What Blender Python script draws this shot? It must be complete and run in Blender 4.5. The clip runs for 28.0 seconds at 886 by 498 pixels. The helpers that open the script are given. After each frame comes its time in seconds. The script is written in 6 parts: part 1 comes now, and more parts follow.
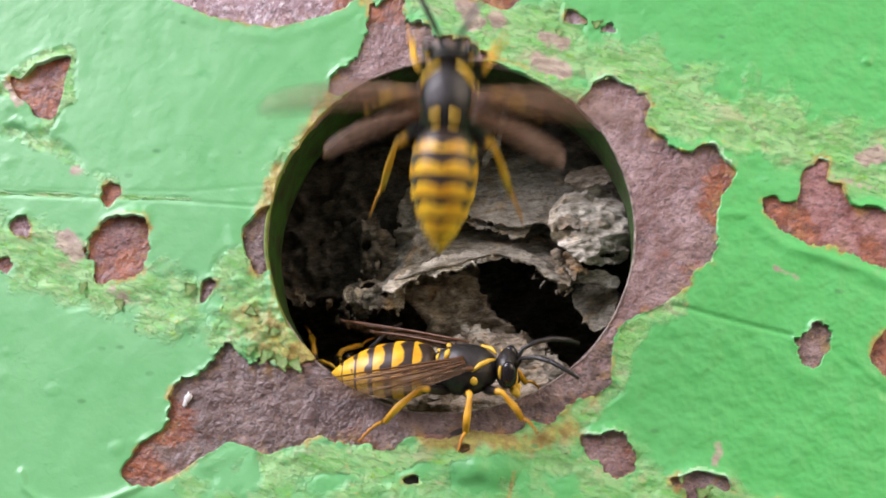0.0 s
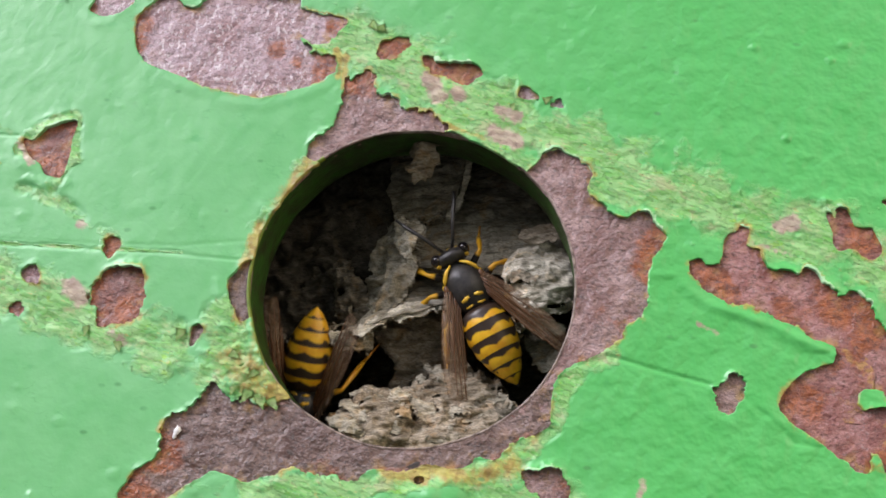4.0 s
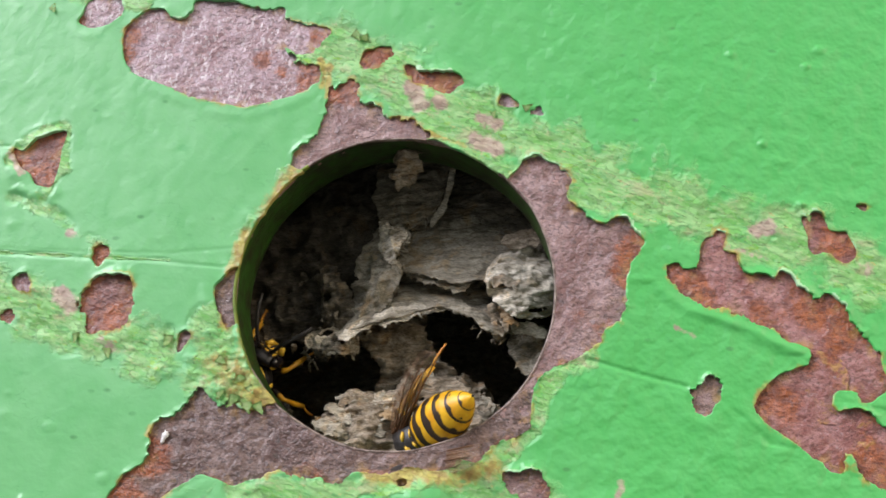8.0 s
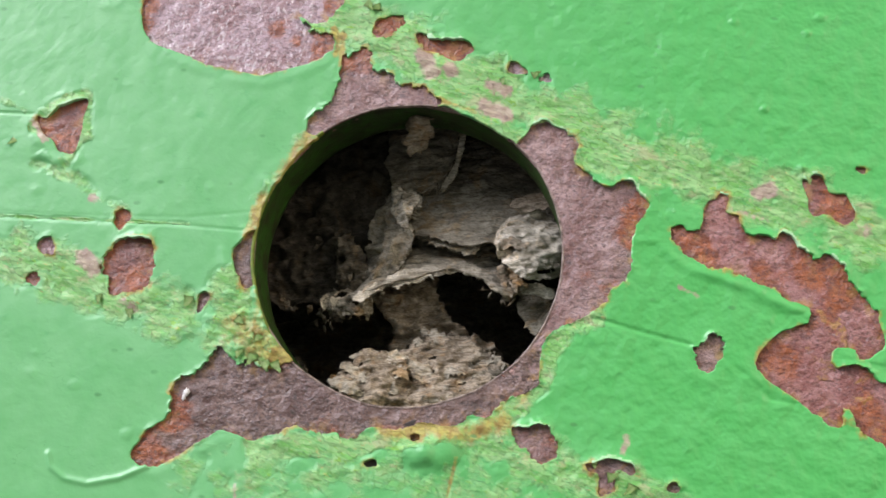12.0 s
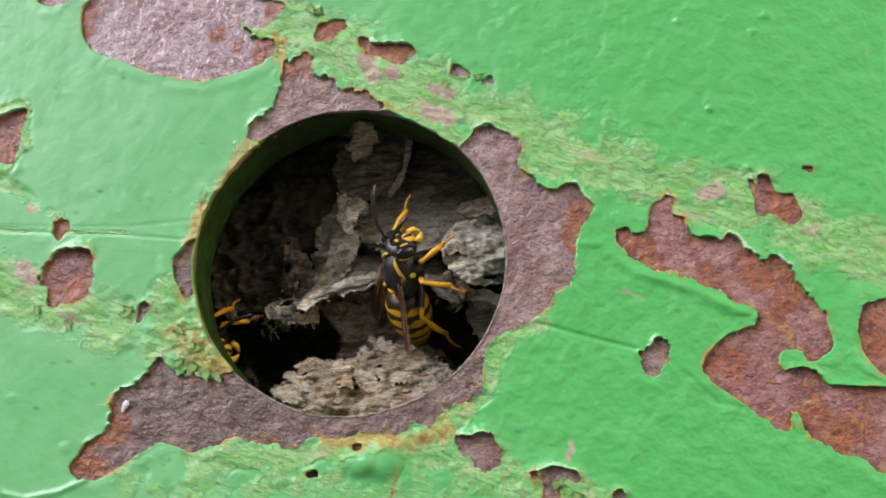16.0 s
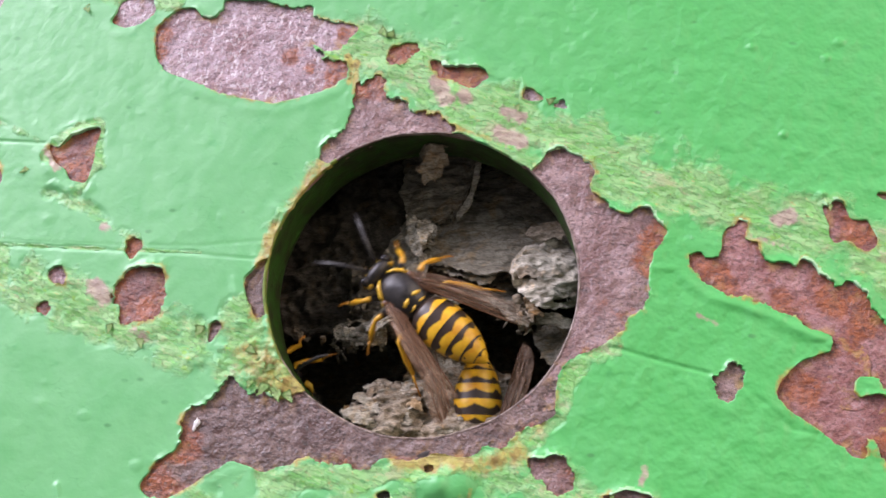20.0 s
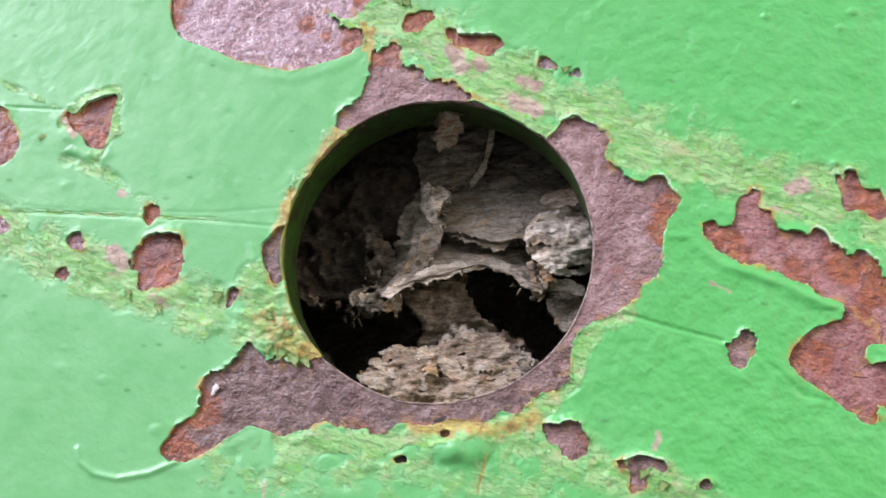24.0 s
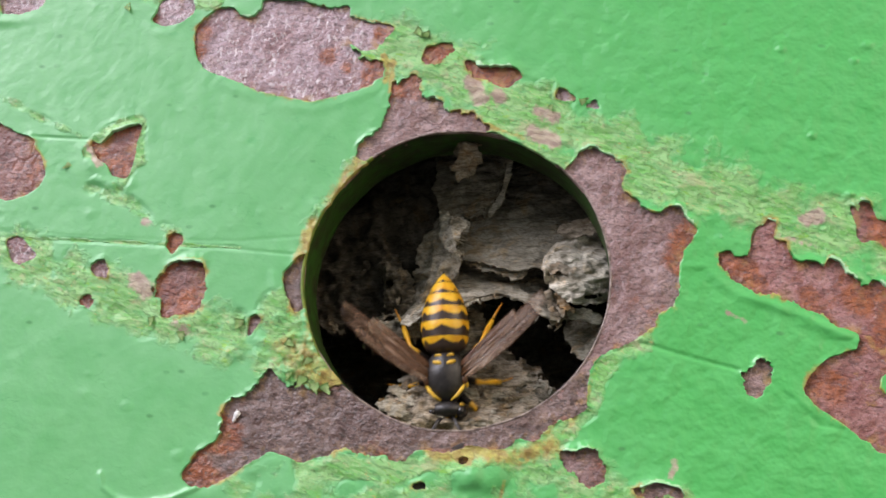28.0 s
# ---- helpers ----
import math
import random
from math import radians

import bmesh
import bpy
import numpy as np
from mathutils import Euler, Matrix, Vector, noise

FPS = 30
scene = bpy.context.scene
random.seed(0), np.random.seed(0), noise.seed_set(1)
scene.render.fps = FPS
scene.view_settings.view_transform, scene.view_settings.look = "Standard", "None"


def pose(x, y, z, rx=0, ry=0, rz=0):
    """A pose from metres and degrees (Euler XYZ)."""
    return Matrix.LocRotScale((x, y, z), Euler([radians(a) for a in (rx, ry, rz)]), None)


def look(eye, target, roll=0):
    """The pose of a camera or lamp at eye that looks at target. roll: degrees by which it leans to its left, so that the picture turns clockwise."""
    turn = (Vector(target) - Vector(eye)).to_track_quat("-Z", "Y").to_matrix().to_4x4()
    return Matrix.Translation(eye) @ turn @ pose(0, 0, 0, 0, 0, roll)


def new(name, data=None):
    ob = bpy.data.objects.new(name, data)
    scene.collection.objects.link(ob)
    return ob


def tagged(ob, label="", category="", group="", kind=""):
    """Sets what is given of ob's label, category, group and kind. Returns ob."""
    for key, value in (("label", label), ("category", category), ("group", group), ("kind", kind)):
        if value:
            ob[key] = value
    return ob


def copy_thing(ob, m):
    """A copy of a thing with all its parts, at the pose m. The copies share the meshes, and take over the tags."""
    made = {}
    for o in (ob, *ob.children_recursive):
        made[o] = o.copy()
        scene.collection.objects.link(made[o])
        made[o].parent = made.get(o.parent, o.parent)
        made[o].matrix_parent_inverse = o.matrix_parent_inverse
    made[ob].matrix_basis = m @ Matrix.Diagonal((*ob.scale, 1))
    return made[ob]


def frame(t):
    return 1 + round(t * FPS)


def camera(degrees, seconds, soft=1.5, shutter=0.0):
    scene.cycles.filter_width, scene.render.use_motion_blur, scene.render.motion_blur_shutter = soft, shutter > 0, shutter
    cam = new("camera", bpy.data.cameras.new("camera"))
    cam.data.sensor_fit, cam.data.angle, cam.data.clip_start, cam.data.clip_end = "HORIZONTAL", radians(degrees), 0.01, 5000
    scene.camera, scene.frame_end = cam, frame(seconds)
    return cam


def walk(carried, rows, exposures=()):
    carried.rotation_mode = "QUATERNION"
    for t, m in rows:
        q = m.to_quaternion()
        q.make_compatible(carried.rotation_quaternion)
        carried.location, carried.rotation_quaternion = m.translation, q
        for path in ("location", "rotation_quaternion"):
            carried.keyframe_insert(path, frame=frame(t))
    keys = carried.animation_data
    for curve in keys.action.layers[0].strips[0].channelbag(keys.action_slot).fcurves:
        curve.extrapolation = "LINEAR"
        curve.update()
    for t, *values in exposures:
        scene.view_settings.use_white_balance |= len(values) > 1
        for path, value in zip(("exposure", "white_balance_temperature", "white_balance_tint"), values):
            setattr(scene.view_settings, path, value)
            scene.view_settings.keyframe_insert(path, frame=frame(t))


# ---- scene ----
MM = 0.001
HOLE = (0.0, 0.0, 1.2)      # middle of the drilled hole, on the front of the panel
RADIUS = 12.5               # of the hole, mm

# ---- camera ----
PATH = [
    (0, (0.00989, -0.08750, 1.17244), (-0.00114, 0.00772, 1.20092), 5.57),
    (0.5, (0.01124, -0.09132, 1.17554), (0.00002, 0.00443, 1.20211), 5.65),
    (1, (0.01133, -0.09297, 1.17351), (0.00034, 0.00221, 1.20216), 5.92),
    (1.5, (0.01115, -0.09497, 1.17380), (-0.00065, 0.00068, 1.20049), 5.91),
    (2, (0.01105, -0.09652, 1.17315), (-0.00092, -0.00090, 1.19984), 6.33),
    (2.5, (0.01311, -0.09842, 1.17318), (0.00160, -0.00271, 1.19976), 6.48),
    (3, (0.01409, -0.09924, 1.17395), (0.00293, -0.00345, 1.20039), 6.50),
    (3.5, (0.01443, -0.09926, 1.17420), (0.00283, -0.00363, 1.20106), 6.43),
    (5.5, (0.01572, -0.10117, 1.17554), (0.00346, -0.00587, 1.20325), 6.56),
    (6, (0.01685, -0.10082, 1.17475), (0.00463, -0.00547, 1.20229), 6.26),
    (6.5, (0.01699, -0.09994, 1.17498), (0.00467, -0.00432, 1.20151), 6.09),
    (7, (0.01685, -0.10065, 1.17483), (0.00458, -0.00504, 1.20143), 6.14),
    (7.5, (0.01676, -0.10093, 1.17470), (0.00445, -0.00539, 1.20155), 6.15),
    (8, (0.01677, -0.10136, 1.17479), (0.00430, -0.00591, 1.20188), 6.18),
    (8.5, (0.01663, -0.10163, 1.17445), (0.00394, -0.00622, 1.20157), 6.18),
    (9, (0.01660, -0.10213, 1.17427), (0.00301, -0.00666, 1.20074), 6.19),
    (9.5, (0.01666, -0.10308, 1.17398), (0.00354, -0.00753, 1.20038), 5.92),
    (10, (0.01664, -0.10343, 1.17397), (0.00332, -0.00788, 1.20028), 6.05),
    (10.5, (0.01649, -0.10400, 1.17385), (0.00115, -0.00900, 1.20103), 6.66),
    (11, (0.01694, -0.10524, 1.17348), (0.00109, -0.01020, 1.20022), 6.44),
    (11.5, (0.01699, -0.10509, 1.17361), (0.00395, -0.00915, 1.19862), 6.15),
    (13.5, (0.01819, -0.10201, 1.17174), (0.00316, -0.00631, 1.19653), 5.78),
    (14, (0.01698, -0.10460, 1.17260), (0.00016, -0.00886, 1.19605), 5.78),
    (14.5, (0.01870, -0.10341, 1.17203), (0.00220, -0.00790, 1.19667), 4.96),
    (15, (0.02110, -0.09968, 1.17250), (0.00743, -0.00367, 1.19688), 4.96),
    (15.5, (0.02376, -0.10118, 1.17318), (0.00993, -0.00515, 1.19740), 5.25),
    (16, (0.02170, -0.10202, 1.17362), (0.00836, -0.00635, 1.19950), 5.37),
    (16.5, (0.02103, -0.10227, 1.17343), (0.00640, -0.00672, 1.19907), 5.35),
    (17, (0.02009, -0.09981, 1.17209), (0.00623, -0.00408, 1.19747), 5.64),
    (17.5, (0.02117, -0.09851, 1.17293), (0.00677, -0.00258, 1.19721), 5.91),
    (18, (0.02005, -0.09914, 1.17227), (0.00703, -0.00340, 1.19804), 5.82),
    (18.5, (0.02024, -0.09899, 1.17278), (0.00684, -0.00344, 1.19904), 5.75),
    (19, (0.01907, -0.09988, 1.17272), (0.00534, -0.00463, 1.19990), 6.18),
    (19.5, (0.01772, -0.10156, 1.17266), (0.00315, -0.00661, 1.20045), 6.33),
    (20, (0.01781, -0.10244, 1.17249), (0.00279, -0.00760, 1.20043), 6.35),
    (20.5, (0.01694, -0.10233, 1.17280), (0.00255, -0.00724, 1.20019), 6.26),
    (22.5, (0.01624, -0.10345, 1.17283), (0.00178, -0.00820, 1.19963), 6.87),
    (23, (0.01641, -0.10335, 1.17287), (0.00220, -0.00765, 1.19816), 6.77),
    (23.5, (0.01655, -0.10436, 1.17267), (0.00238, -0.00852, 1.19747), 6.40),
    (24, (0.01626, -0.10390, 1.17282), (0.00184, -0.00815, 1.19778), 6.36),
    (24.5, (0.01626, -0.10373, 1.17285), (0.00127, -0.00817, 1.19824), 6.30),
    (25, (0.01640, -0.10431, 1.17247), (0.00198, -0.00878, 1.19828), 6.39),
    (25.5, (0.01628, -0.10446, 1.17263), (0.00183, -0.00874, 1.19772), 6.52),
    (26, (0.01625, -0.10447, 1.17278), (0.00013, -0.00882, 1.19712), 6.62),
    (26.5, (0.01626, -0.10491, 1.17262), (-0.00110, -0.00957, 1.19729), 7.04),
    (27, (0.01624, -0.10509, 1.17265), (-0.00119, -0.00989, 1.19779), 6.92),
    (27.5, (0.01636, -0.10516, 1.17253), (-0.00055, -0.01017, 1.19883), 7.08),
    (28, (0.01612, -0.10535, 1.17256), (0.00050, -0.01026, 1.19931), 6.77),
]
# the film's own brightness drifts as it goes
EXPOSURE = [(t, stops, 6220 if 17 < t < 27 else 6450, tint) for t, stops, tint in (
    (0, 0.58, 15), (1, 0.56, 15), (2, 0.56, 15), (3, 0.46, 12), (6, 0.45, 8), (7, 0.46, 8), (8, 0.48, 8), (9, 0.5, 8), (10, 0.4, 7), (11, 0.43, 8),
    (14, 0.45, 10), (15, 0.44, 9), (16, 0.32, 8), (17, 0.55, 14), (18, 0.6, 20), (19, 0.62, 20), (20, 0.6, 19), (23, 0.63, 19), (24, 0.65, 20), (25, 0.66, 20),
    (26, 0.63, 20), (27, 0.38, 10), (28, 0.37, 10))]
cam = camera(36.0, 28.0, soft=1.6, shutter=0.4)
walk(cam, [(t, look(eye, target, roll)) for t, eye, target, roll in PATH], exposures=EXPOSURE)

# ---- light: bright overcast sky, brighter towards the upper left ----
SUN_ELEVATION, SUN_HEADING = radians(33), radians(-56)
world = bpy.data.worlds.new("sky")
scene.world = world
world.use_nodes = True
sky = world.node_tree.nodes.new("ShaderNodeTexSky")
sky.sky_type, sky.sun_disc = "NISHITA", False
sky.sun_elevation, sky.sun_rotation = SUN_ELEVATION, radians(180) + SUN_HEADING
sky.air_density, sky.dust_density, sky.ozone_density = 1.0, 5.0, 1.0
world.node_tree.links.new(sky.outputs[0], world.node_tree.nodes["Background"].inputs[0])
world.node_tree.nodes["Background"].inputs[1].default_value = 0.075
sun = new("sun", bpy.data.lights.new("sun", "SUN"))
sun.data.energy, sun.data.angle, sun.data.color = 3.7, radians(42), (1.0, 0.955, 1.04)
sun.matrix_world = look((1.0 * math.sin(SUN_HEADING), -1.0 * math.cos(SUN_HEADING), 1.2 + math.tan(SUN_ELEVATION)), HOLE)

# ---- materials ----


class Nodes:
    """A material's node tree, with short calls."""

    def __init__(self, name):
        self.mat = bpy.data.materials.new(name)
        self.mat.use_nodes = True
        self.tree = self.mat.node_tree
        self.bsdf = self.tree.nodes["Principled BSDF"]

    def put(self, socket, value):
        if isinstance(value, bpy.types.NodeSocket):
            self.tree.links.new(value, socket)
        else:
            socket.default_value = value

    def set(self, **values):
        for key, value in values.items():
            self.put(self.bsdf.inputs[key.replace("_", " ")], value)
        return self

    def place(self, stretch=(1, 1, 1), slope=0):
        """Object coordinates in millimetres, stretched along a line that falls to the right by that many degrees."""
        co = self.tree.nodes.new("ShaderNodeTexCoord")
        mp = self.tree.nodes.new("ShaderNodeMapping")
        self.tree.links.new(co.outputs["Object"], mp.inputs[0])
        mp.inputs["Scale"].default_value = [1000 * s for s in stretch]
        if slope:
            mp.vector_type = "TEXTURE"
            mp.inputs["Scale"].default_value = [0.001 / s for s in stretch]
            mp.inputs["Rotation"].default_value = (0, radians(slope), 0)
        return mp.outputs[0]

    def noise(self, size, detail=4, rough=0.6, at=None, twist=0.0):
        """Noise with features of that many millimetres."""
        n = self.tree.nodes.new("ShaderNodeTexNoise")
        self.put(n.inputs["Vector"], at or self.place())
        n.inputs["Scale"].default_value = 1 / size
        n.inputs["Detail"].default_value, n.inputs["Roughness"].default_value = detail, rough
        n.inputs["Distortion"].default_value = twist
        return n.outputs["Fac"]

    def lines(self, size, width, detail=4, at=None, twist=0.0):
        """1 along thin wandering lines, 0 between them."""
        off = self.math("SUBTRACT", self.noise(size, detail, 0.55, at, twist), 0.5)
        return self.ramp(self.math("ABSOLUTE", off), (0.0, 1.0), (width, 0.0))

    def cells(self, size, at=None):
        n = self.tree.nodes.new("ShaderNodeTexVoronoi")
        self.put(n.inputs["Vector"], at or self.place())
        n.inputs["Scale"].default_value = 1 / size
        return n.outputs["Distance"]

    def ramp(self, value, *stops):
        n = self.tree.nodes.new("ShaderNodeValToRGB")
        self.put(n.inputs[0], value)
        while len(n.color_ramp.elements) < len(stops):
            n.color_ramp.elements.new(0.5)
        for element, (at, colour) in zip(n.color_ramp.elements, stops):
            element.position = at
            element.color = (*colour, 1) if isinstance(colour, tuple) else (colour, colour, colour, 1)
        return n.outputs[0]

    def mix(self, fac, a, b, blend="MIX"):
        n = self.tree.nodes.new("ShaderNodeMix")
        n.data_type, n.blend_type = "RGBA", blend
        self.put(n.inputs[0], fac)
        for socket, v in ((n.inputs[6], a), (n.inputs[7], b)):
            self.put(socket, (*v, 1) if isinstance(v, tuple) else v)
        return n.outputs[2]

    def math(self, kind, a, b=0.5):
        n = self.tree.nodes.new("ShaderNodeMath")
        n.operation, n.use_clamp = kind, kind not in ("SUBTRACT", "MULTIPLY", "ABSOLUTE")
        self.put(n.inputs[0], a)
        self.put(n.inputs[1], b)
        return n.outputs[0]

    def attribute(self, name):
        n = self.tree.nodes.new("ShaderNodeAttribute")
        n.attribute_name = name
        split = self.tree.nodes.new("ShaderNodeSeparateColor")
        self.tree.links.new(n.outputs["Color"], split.inputs[0])
        return split.outputs

    def bump(self, height, depth, strength=1.0, under=None):
        """Relief of that many millimetres."""
        n = self.tree.nodes.new("ShaderNodeBump")
        n.inputs["Strength"].default_value, n.inputs["Distance"].default_value = strength, depth * MM
        self.put(n.inputs["Height"], height)
        if under:
            self.put(n.inputs["Normal"], under)
        return n.outputs[0]


def paint_material():
    n = Nodes("green_paint")
    worn, stain, pink = n.attribute("coat")[:3]
    mid = n.noise(2.6, 4, 0.5, twist=0.4)
    plain_green = n.mix(n.ramp(mid, (0.35, 0.0), (0.7, 1.0)), (0.072, 0.43, 0.09), (0.09, 0.46, 0.109))
    sheen_green = n.mix(n.ramp(mid, (0.35, 0.0), (0.7, 1.0)), (0.128, 0.44, 0.152), (0.158, 0.475, 0.18))
    across = n.tree.nodes.new("ShaderNodeSeparateXYZ")                  # paler towards the left: sky sheen mixed into the paint's colour
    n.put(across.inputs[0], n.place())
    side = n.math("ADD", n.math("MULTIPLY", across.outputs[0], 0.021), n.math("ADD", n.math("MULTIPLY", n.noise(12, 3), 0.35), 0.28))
    green = n.mix(n.ramp(side, (0.1, 0.0), (0.85, 1.0)), sheen_green, plain_green)
    green = n.mix(n.ramp(n.noise(1.4, 3, 0.5, n.place((0.8, 1, 1))), (0.66, 0.0), (0.74, 0.35)), green, (0.06, 0.36, 0.1))
    lay = n.place((0.55, 1, 1.5), 14)                                   # brush and scrape marks run along the bands
    coats = n.mix(n.ramp(n.noise(1.7, 5, 0.6, lay), (0.44, 0.0), (0.55, 1.0)), (0.15, 0.46, 0.085), (0.235, 0.5, 0.16))
    coats = n.mix(n.ramp(n.noise(0.4, 5, 0.68, lay, 0.2), (0.53, 0.0), (0.58, 0.7)), coats, (0.31, 0.53, 0.2))
    coats = n.mix(n.ramp(n.noise(0.8, 5, 0.65, lay, 0.3), (0.55, 0.0), (0.6, 0.75)), coats, (0.11, 0.44, 0.11))
    coats = n.mix(n.ramp(n.noise(1.1, 5, 0.65, n.place((0.6, 1, 1.4), 14), 0.4), (0.61, 0.0), (0.65, 0.8)), coats, (0.2, 0.46, 0.012))
    coats = n.mix(n.ramp(n.noise(0.5, 4, 0.65, n.place((0.6, 1, 1.4), 14), 0.2), (0.64, 0.0), (0.68, 0.7)), coats, (0.5, 0.36, 0.1))
    chip = n.noise(0.6, 6, 0.7, n.place((0.5, 1, 1.5), 14), 0.2)
    plates = n.ramp(chip, (0.49, 0.0), (0.5, 1.0))
    coats = n.mix(n.math("MULTIPLY", plates, 0.22), coats, (0.34, 0.55, 0.24))
    rift = n.ramp(n.math("ABSOLUTE", n.math("SUBTRACT", chip, 0.487)), (0.0, 0.55), (0.01, 0.0))
    coats = n.mix(n.math("MULTIPLY", rift, n.ramp(n.noise(1.6, 3), (0.45, 0.0), (0.58, 1.0))), coats, (0.08, 0.22, 0.03))
    nick = n.math("MULTIPLY", n.ramp(n.noise(0.3, 4, 0.6, n.place((0.4, 1, 1.4), 14), 0.2), (0.63, 0.0), (0.68, 0.85)), n.ramp(n.noise(2.0, 3), (0.44, 0.0), (0.56, 1.0)))
    old = n.mix(nick, coats, (0.07, 0.18, 0.03))
    old = n.mix(n.ramp(n.noise(1.9, 5, 0.66, n.place((0.7, 1, 1.2), 14)), (0.56, 0.0), (0.64, 0.5)), old, (0.5, 0.44, 0.26))
    edge = n.math("ADD", worn, n.math("MULTIPLY", n.math("SUBTRACT", n.noise(2.4, 6, 0.62), 0.5), 1.4))
    scratch = n.math("MULTIPLY", n.lines(2.2, 0.01, 3, n.place((0.6, 1, 1.6))), n.ramp(n.noise(3.4, 3), (0.54, 0.0), (0.64, 0.4)))
    green = n.mix(scratch, green, (0.05, 0.28, 0.07))
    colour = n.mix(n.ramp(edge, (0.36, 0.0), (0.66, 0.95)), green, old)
    rosy = n.math("ADD", pink, n.math("MULTIPLY", n.math("SUBTRACT", n.noise(1.1, 6, 0.68), 0.5), 1.5))
    colour = n.mix(n.ramp(rosy, (0.42, 0.0), (0.66, 0.88)), colour, n.mix(n.ramp(n.noise(0.6, 4, 0.6, lay), (0.4, 0.0), (0.6, 1.0)), (0.36, 0.22, 0.2), (0.5, 0.38, 0.3)))
    rusty = n.math("ADD", stain, n.math("MULTIPLY", n.math("SUBTRACT", n.noise(0.9, 6, 0.68), 0.5), 1.3))
    ochre = n.mix(n.ramp(n.noise(0.7, 5), (0.38, 0.0), (0.62, 1.0)), (0.3, 0.17, 0.03), (0.46, 0.39, 0.08))
    colour = n.mix(n.ramp(rusty, (0.42, 0.0), (0.8, 0.9)), colour, ochre)
    specks = n.ramp(n.cells(1.9, n.place((0.6, 1, 1.1))), (0.06, 1.0), (0.13, 0.0))
    colour = n.mix(n.math("MULTIPLY", specks, n.ramp(n.noise(4), (0.42, 0.0), (0.56, 0.75))), colour, (0.05, 0.24, 0.06))
    peel = n.math("MULTIPLY", n.noise(1.3, 2, 0.5), n.ramp(side, (0.3, 0.2), (0.8, 1.0)))
    relief = n.bump(peel, 0.34, 0.7)
    relief = n.bump(n.noise(0.55, 3, 0.6), 0.04, 0.6, relief)
    relief = n.bump(n.math("MULTIPLY", n.math("ADD", n.math("MULTIPLY", plates, 0.6), n.math("MULTIPLY", n.noise(0.3, 4, 0.65, lay), 0.4)), n.ramp(edge, (0.36, 0.0), (0.66, 1.0))), 0.15, 0.9, relief)
    relief = n.bump(n.noise(0.2, 3, 0.6), 0.02, 0.4, relief)
    rough = n.math("ADD", n.ramp(n.noise(1.8), (0.3, 0.32), (0.7, 0.44)), n.math("MULTIPLY", worn, 0.25))
    return n.set(Base_Color=colour, Roughness=rough, Normal=relief, Specular_IOR_Level=0.8).mat


def rust_material(name, body, pale, orange, speckle):
    n = Nodes(name)
    rim, red = n.attribute("rim")[:2]
    base = n.mix(n.ramp(n.noise(1.2, 6, 0.62, n.place((0.85, 1, 1.1)), 0.4), (0.34, 0.0), (0.66, 1.0)), body, pale)
    base = n.mix(n.ramp(n.noise(4.0, 4, 0.6, twist=0.6), (0.42, 0.0), (0.64, 0.8)), base, tuple(c * k for c, k in zip(body, (0.72, 0.5, 0.46))))
    rusty = n.mix(n.ramp(n.noise(0.9, 5, 0.6), (0.36, 0.0), (0.64, 1.0)), (0.16, 0.04, 0.016), (0.36, 0.1, 0.026))
    spots = n.math("ADD", n.noise(2.6, 6, 0.62), n.math("MULTIPLY", rim, 0.14))
    spots = n.math("ADD", spots, n.math("MULTIPLY", red, 0.55))
    base = n.mix(n.ramp(spots, (0.93 - orange, 0.0), (1.1 - orange, 0.92)), base, rusty)
    # fine dark grain: shading of the relief put into the colour
    base = n.mix(n.ramp(n.noise(0.42, 5, 0.66, n.place((0.6, 1, 1.3))), (0.53, 0.0), (0.62, 0.7)), base, tuple(c * 0.4 for c in body))
    pits = n.ramp(n.noise(0.2, 3, 0.6, n.place((0.85, 1, 1.1))), (0.55, 0.0), (0.64, 0.6))
    base = n.mix(pits, base, tuple(c * 0.3 for c in body))
    if speckle:
        dots = n.math("MULTIPLY", n.ramp(n.noise(0.4, 4, 0.65, n.place((1.1, 1, 0.7))), (0.53, 0.0), (0.6, 0.75)), n.ramp(n.noise(3.5, 4), (0.36, 0.15), (0.58, 1.0)))
        base = n.mix(n.math("SUBTRACT", dots, red), base, (0.66, 0.6, 0.62))
    else:
        # pale specks are painted glints
        glint = n.ramp(n.noise(0.2, 3, 0.6, n.place((0.6, 1, 1.2))), (0.58, 0.0), (0.68, 0.42))
        glint = n.math("MULTIPLY", glint, n.ramp(n.noise(2.2, 4), (0.4, 0.25), (0.6, 1.0)))
        base = n.mix(n.math("SUBTRACT", glint, red), base, (0.44, 0.36, 0.36))
    base = n.mix(n.ramp(n.noise(1.9, 6, 0.66, twist=0.5), (0.54, 0.0), (0.68, 0.35)), base, tuple(c * k for c, k in zip(pale, (1.15, 1.2, 1.25))))
    ochre = n.math("MULTIPLY", n.math("MULTIPLY", rim, 0.8), n.ramp(n.noise(1.4, 5, 0.65), (0.52, 0.0), (0.62, 1.0)))
    base = n.mix(ochre, base, (0.36, 0.2, 0.05))
    relief = n.bump(n.noise(0.55, 5, 0.62, n.place((0.95, 1, 1.0))), 0.17, 0.9)
    relief = n.bump(n.noise(0.24, 3, 0.6, n.place((0.9, 1, 1.0))), 0.12, 0.9, relief)
    return n.set(Base_Color=base, Roughness=n.ramp(n.noise(0.7, 5), (0.3, 0.26), (0.7, 0.5)), Normal=relief, Specular_IOR_Level=0.7).mat


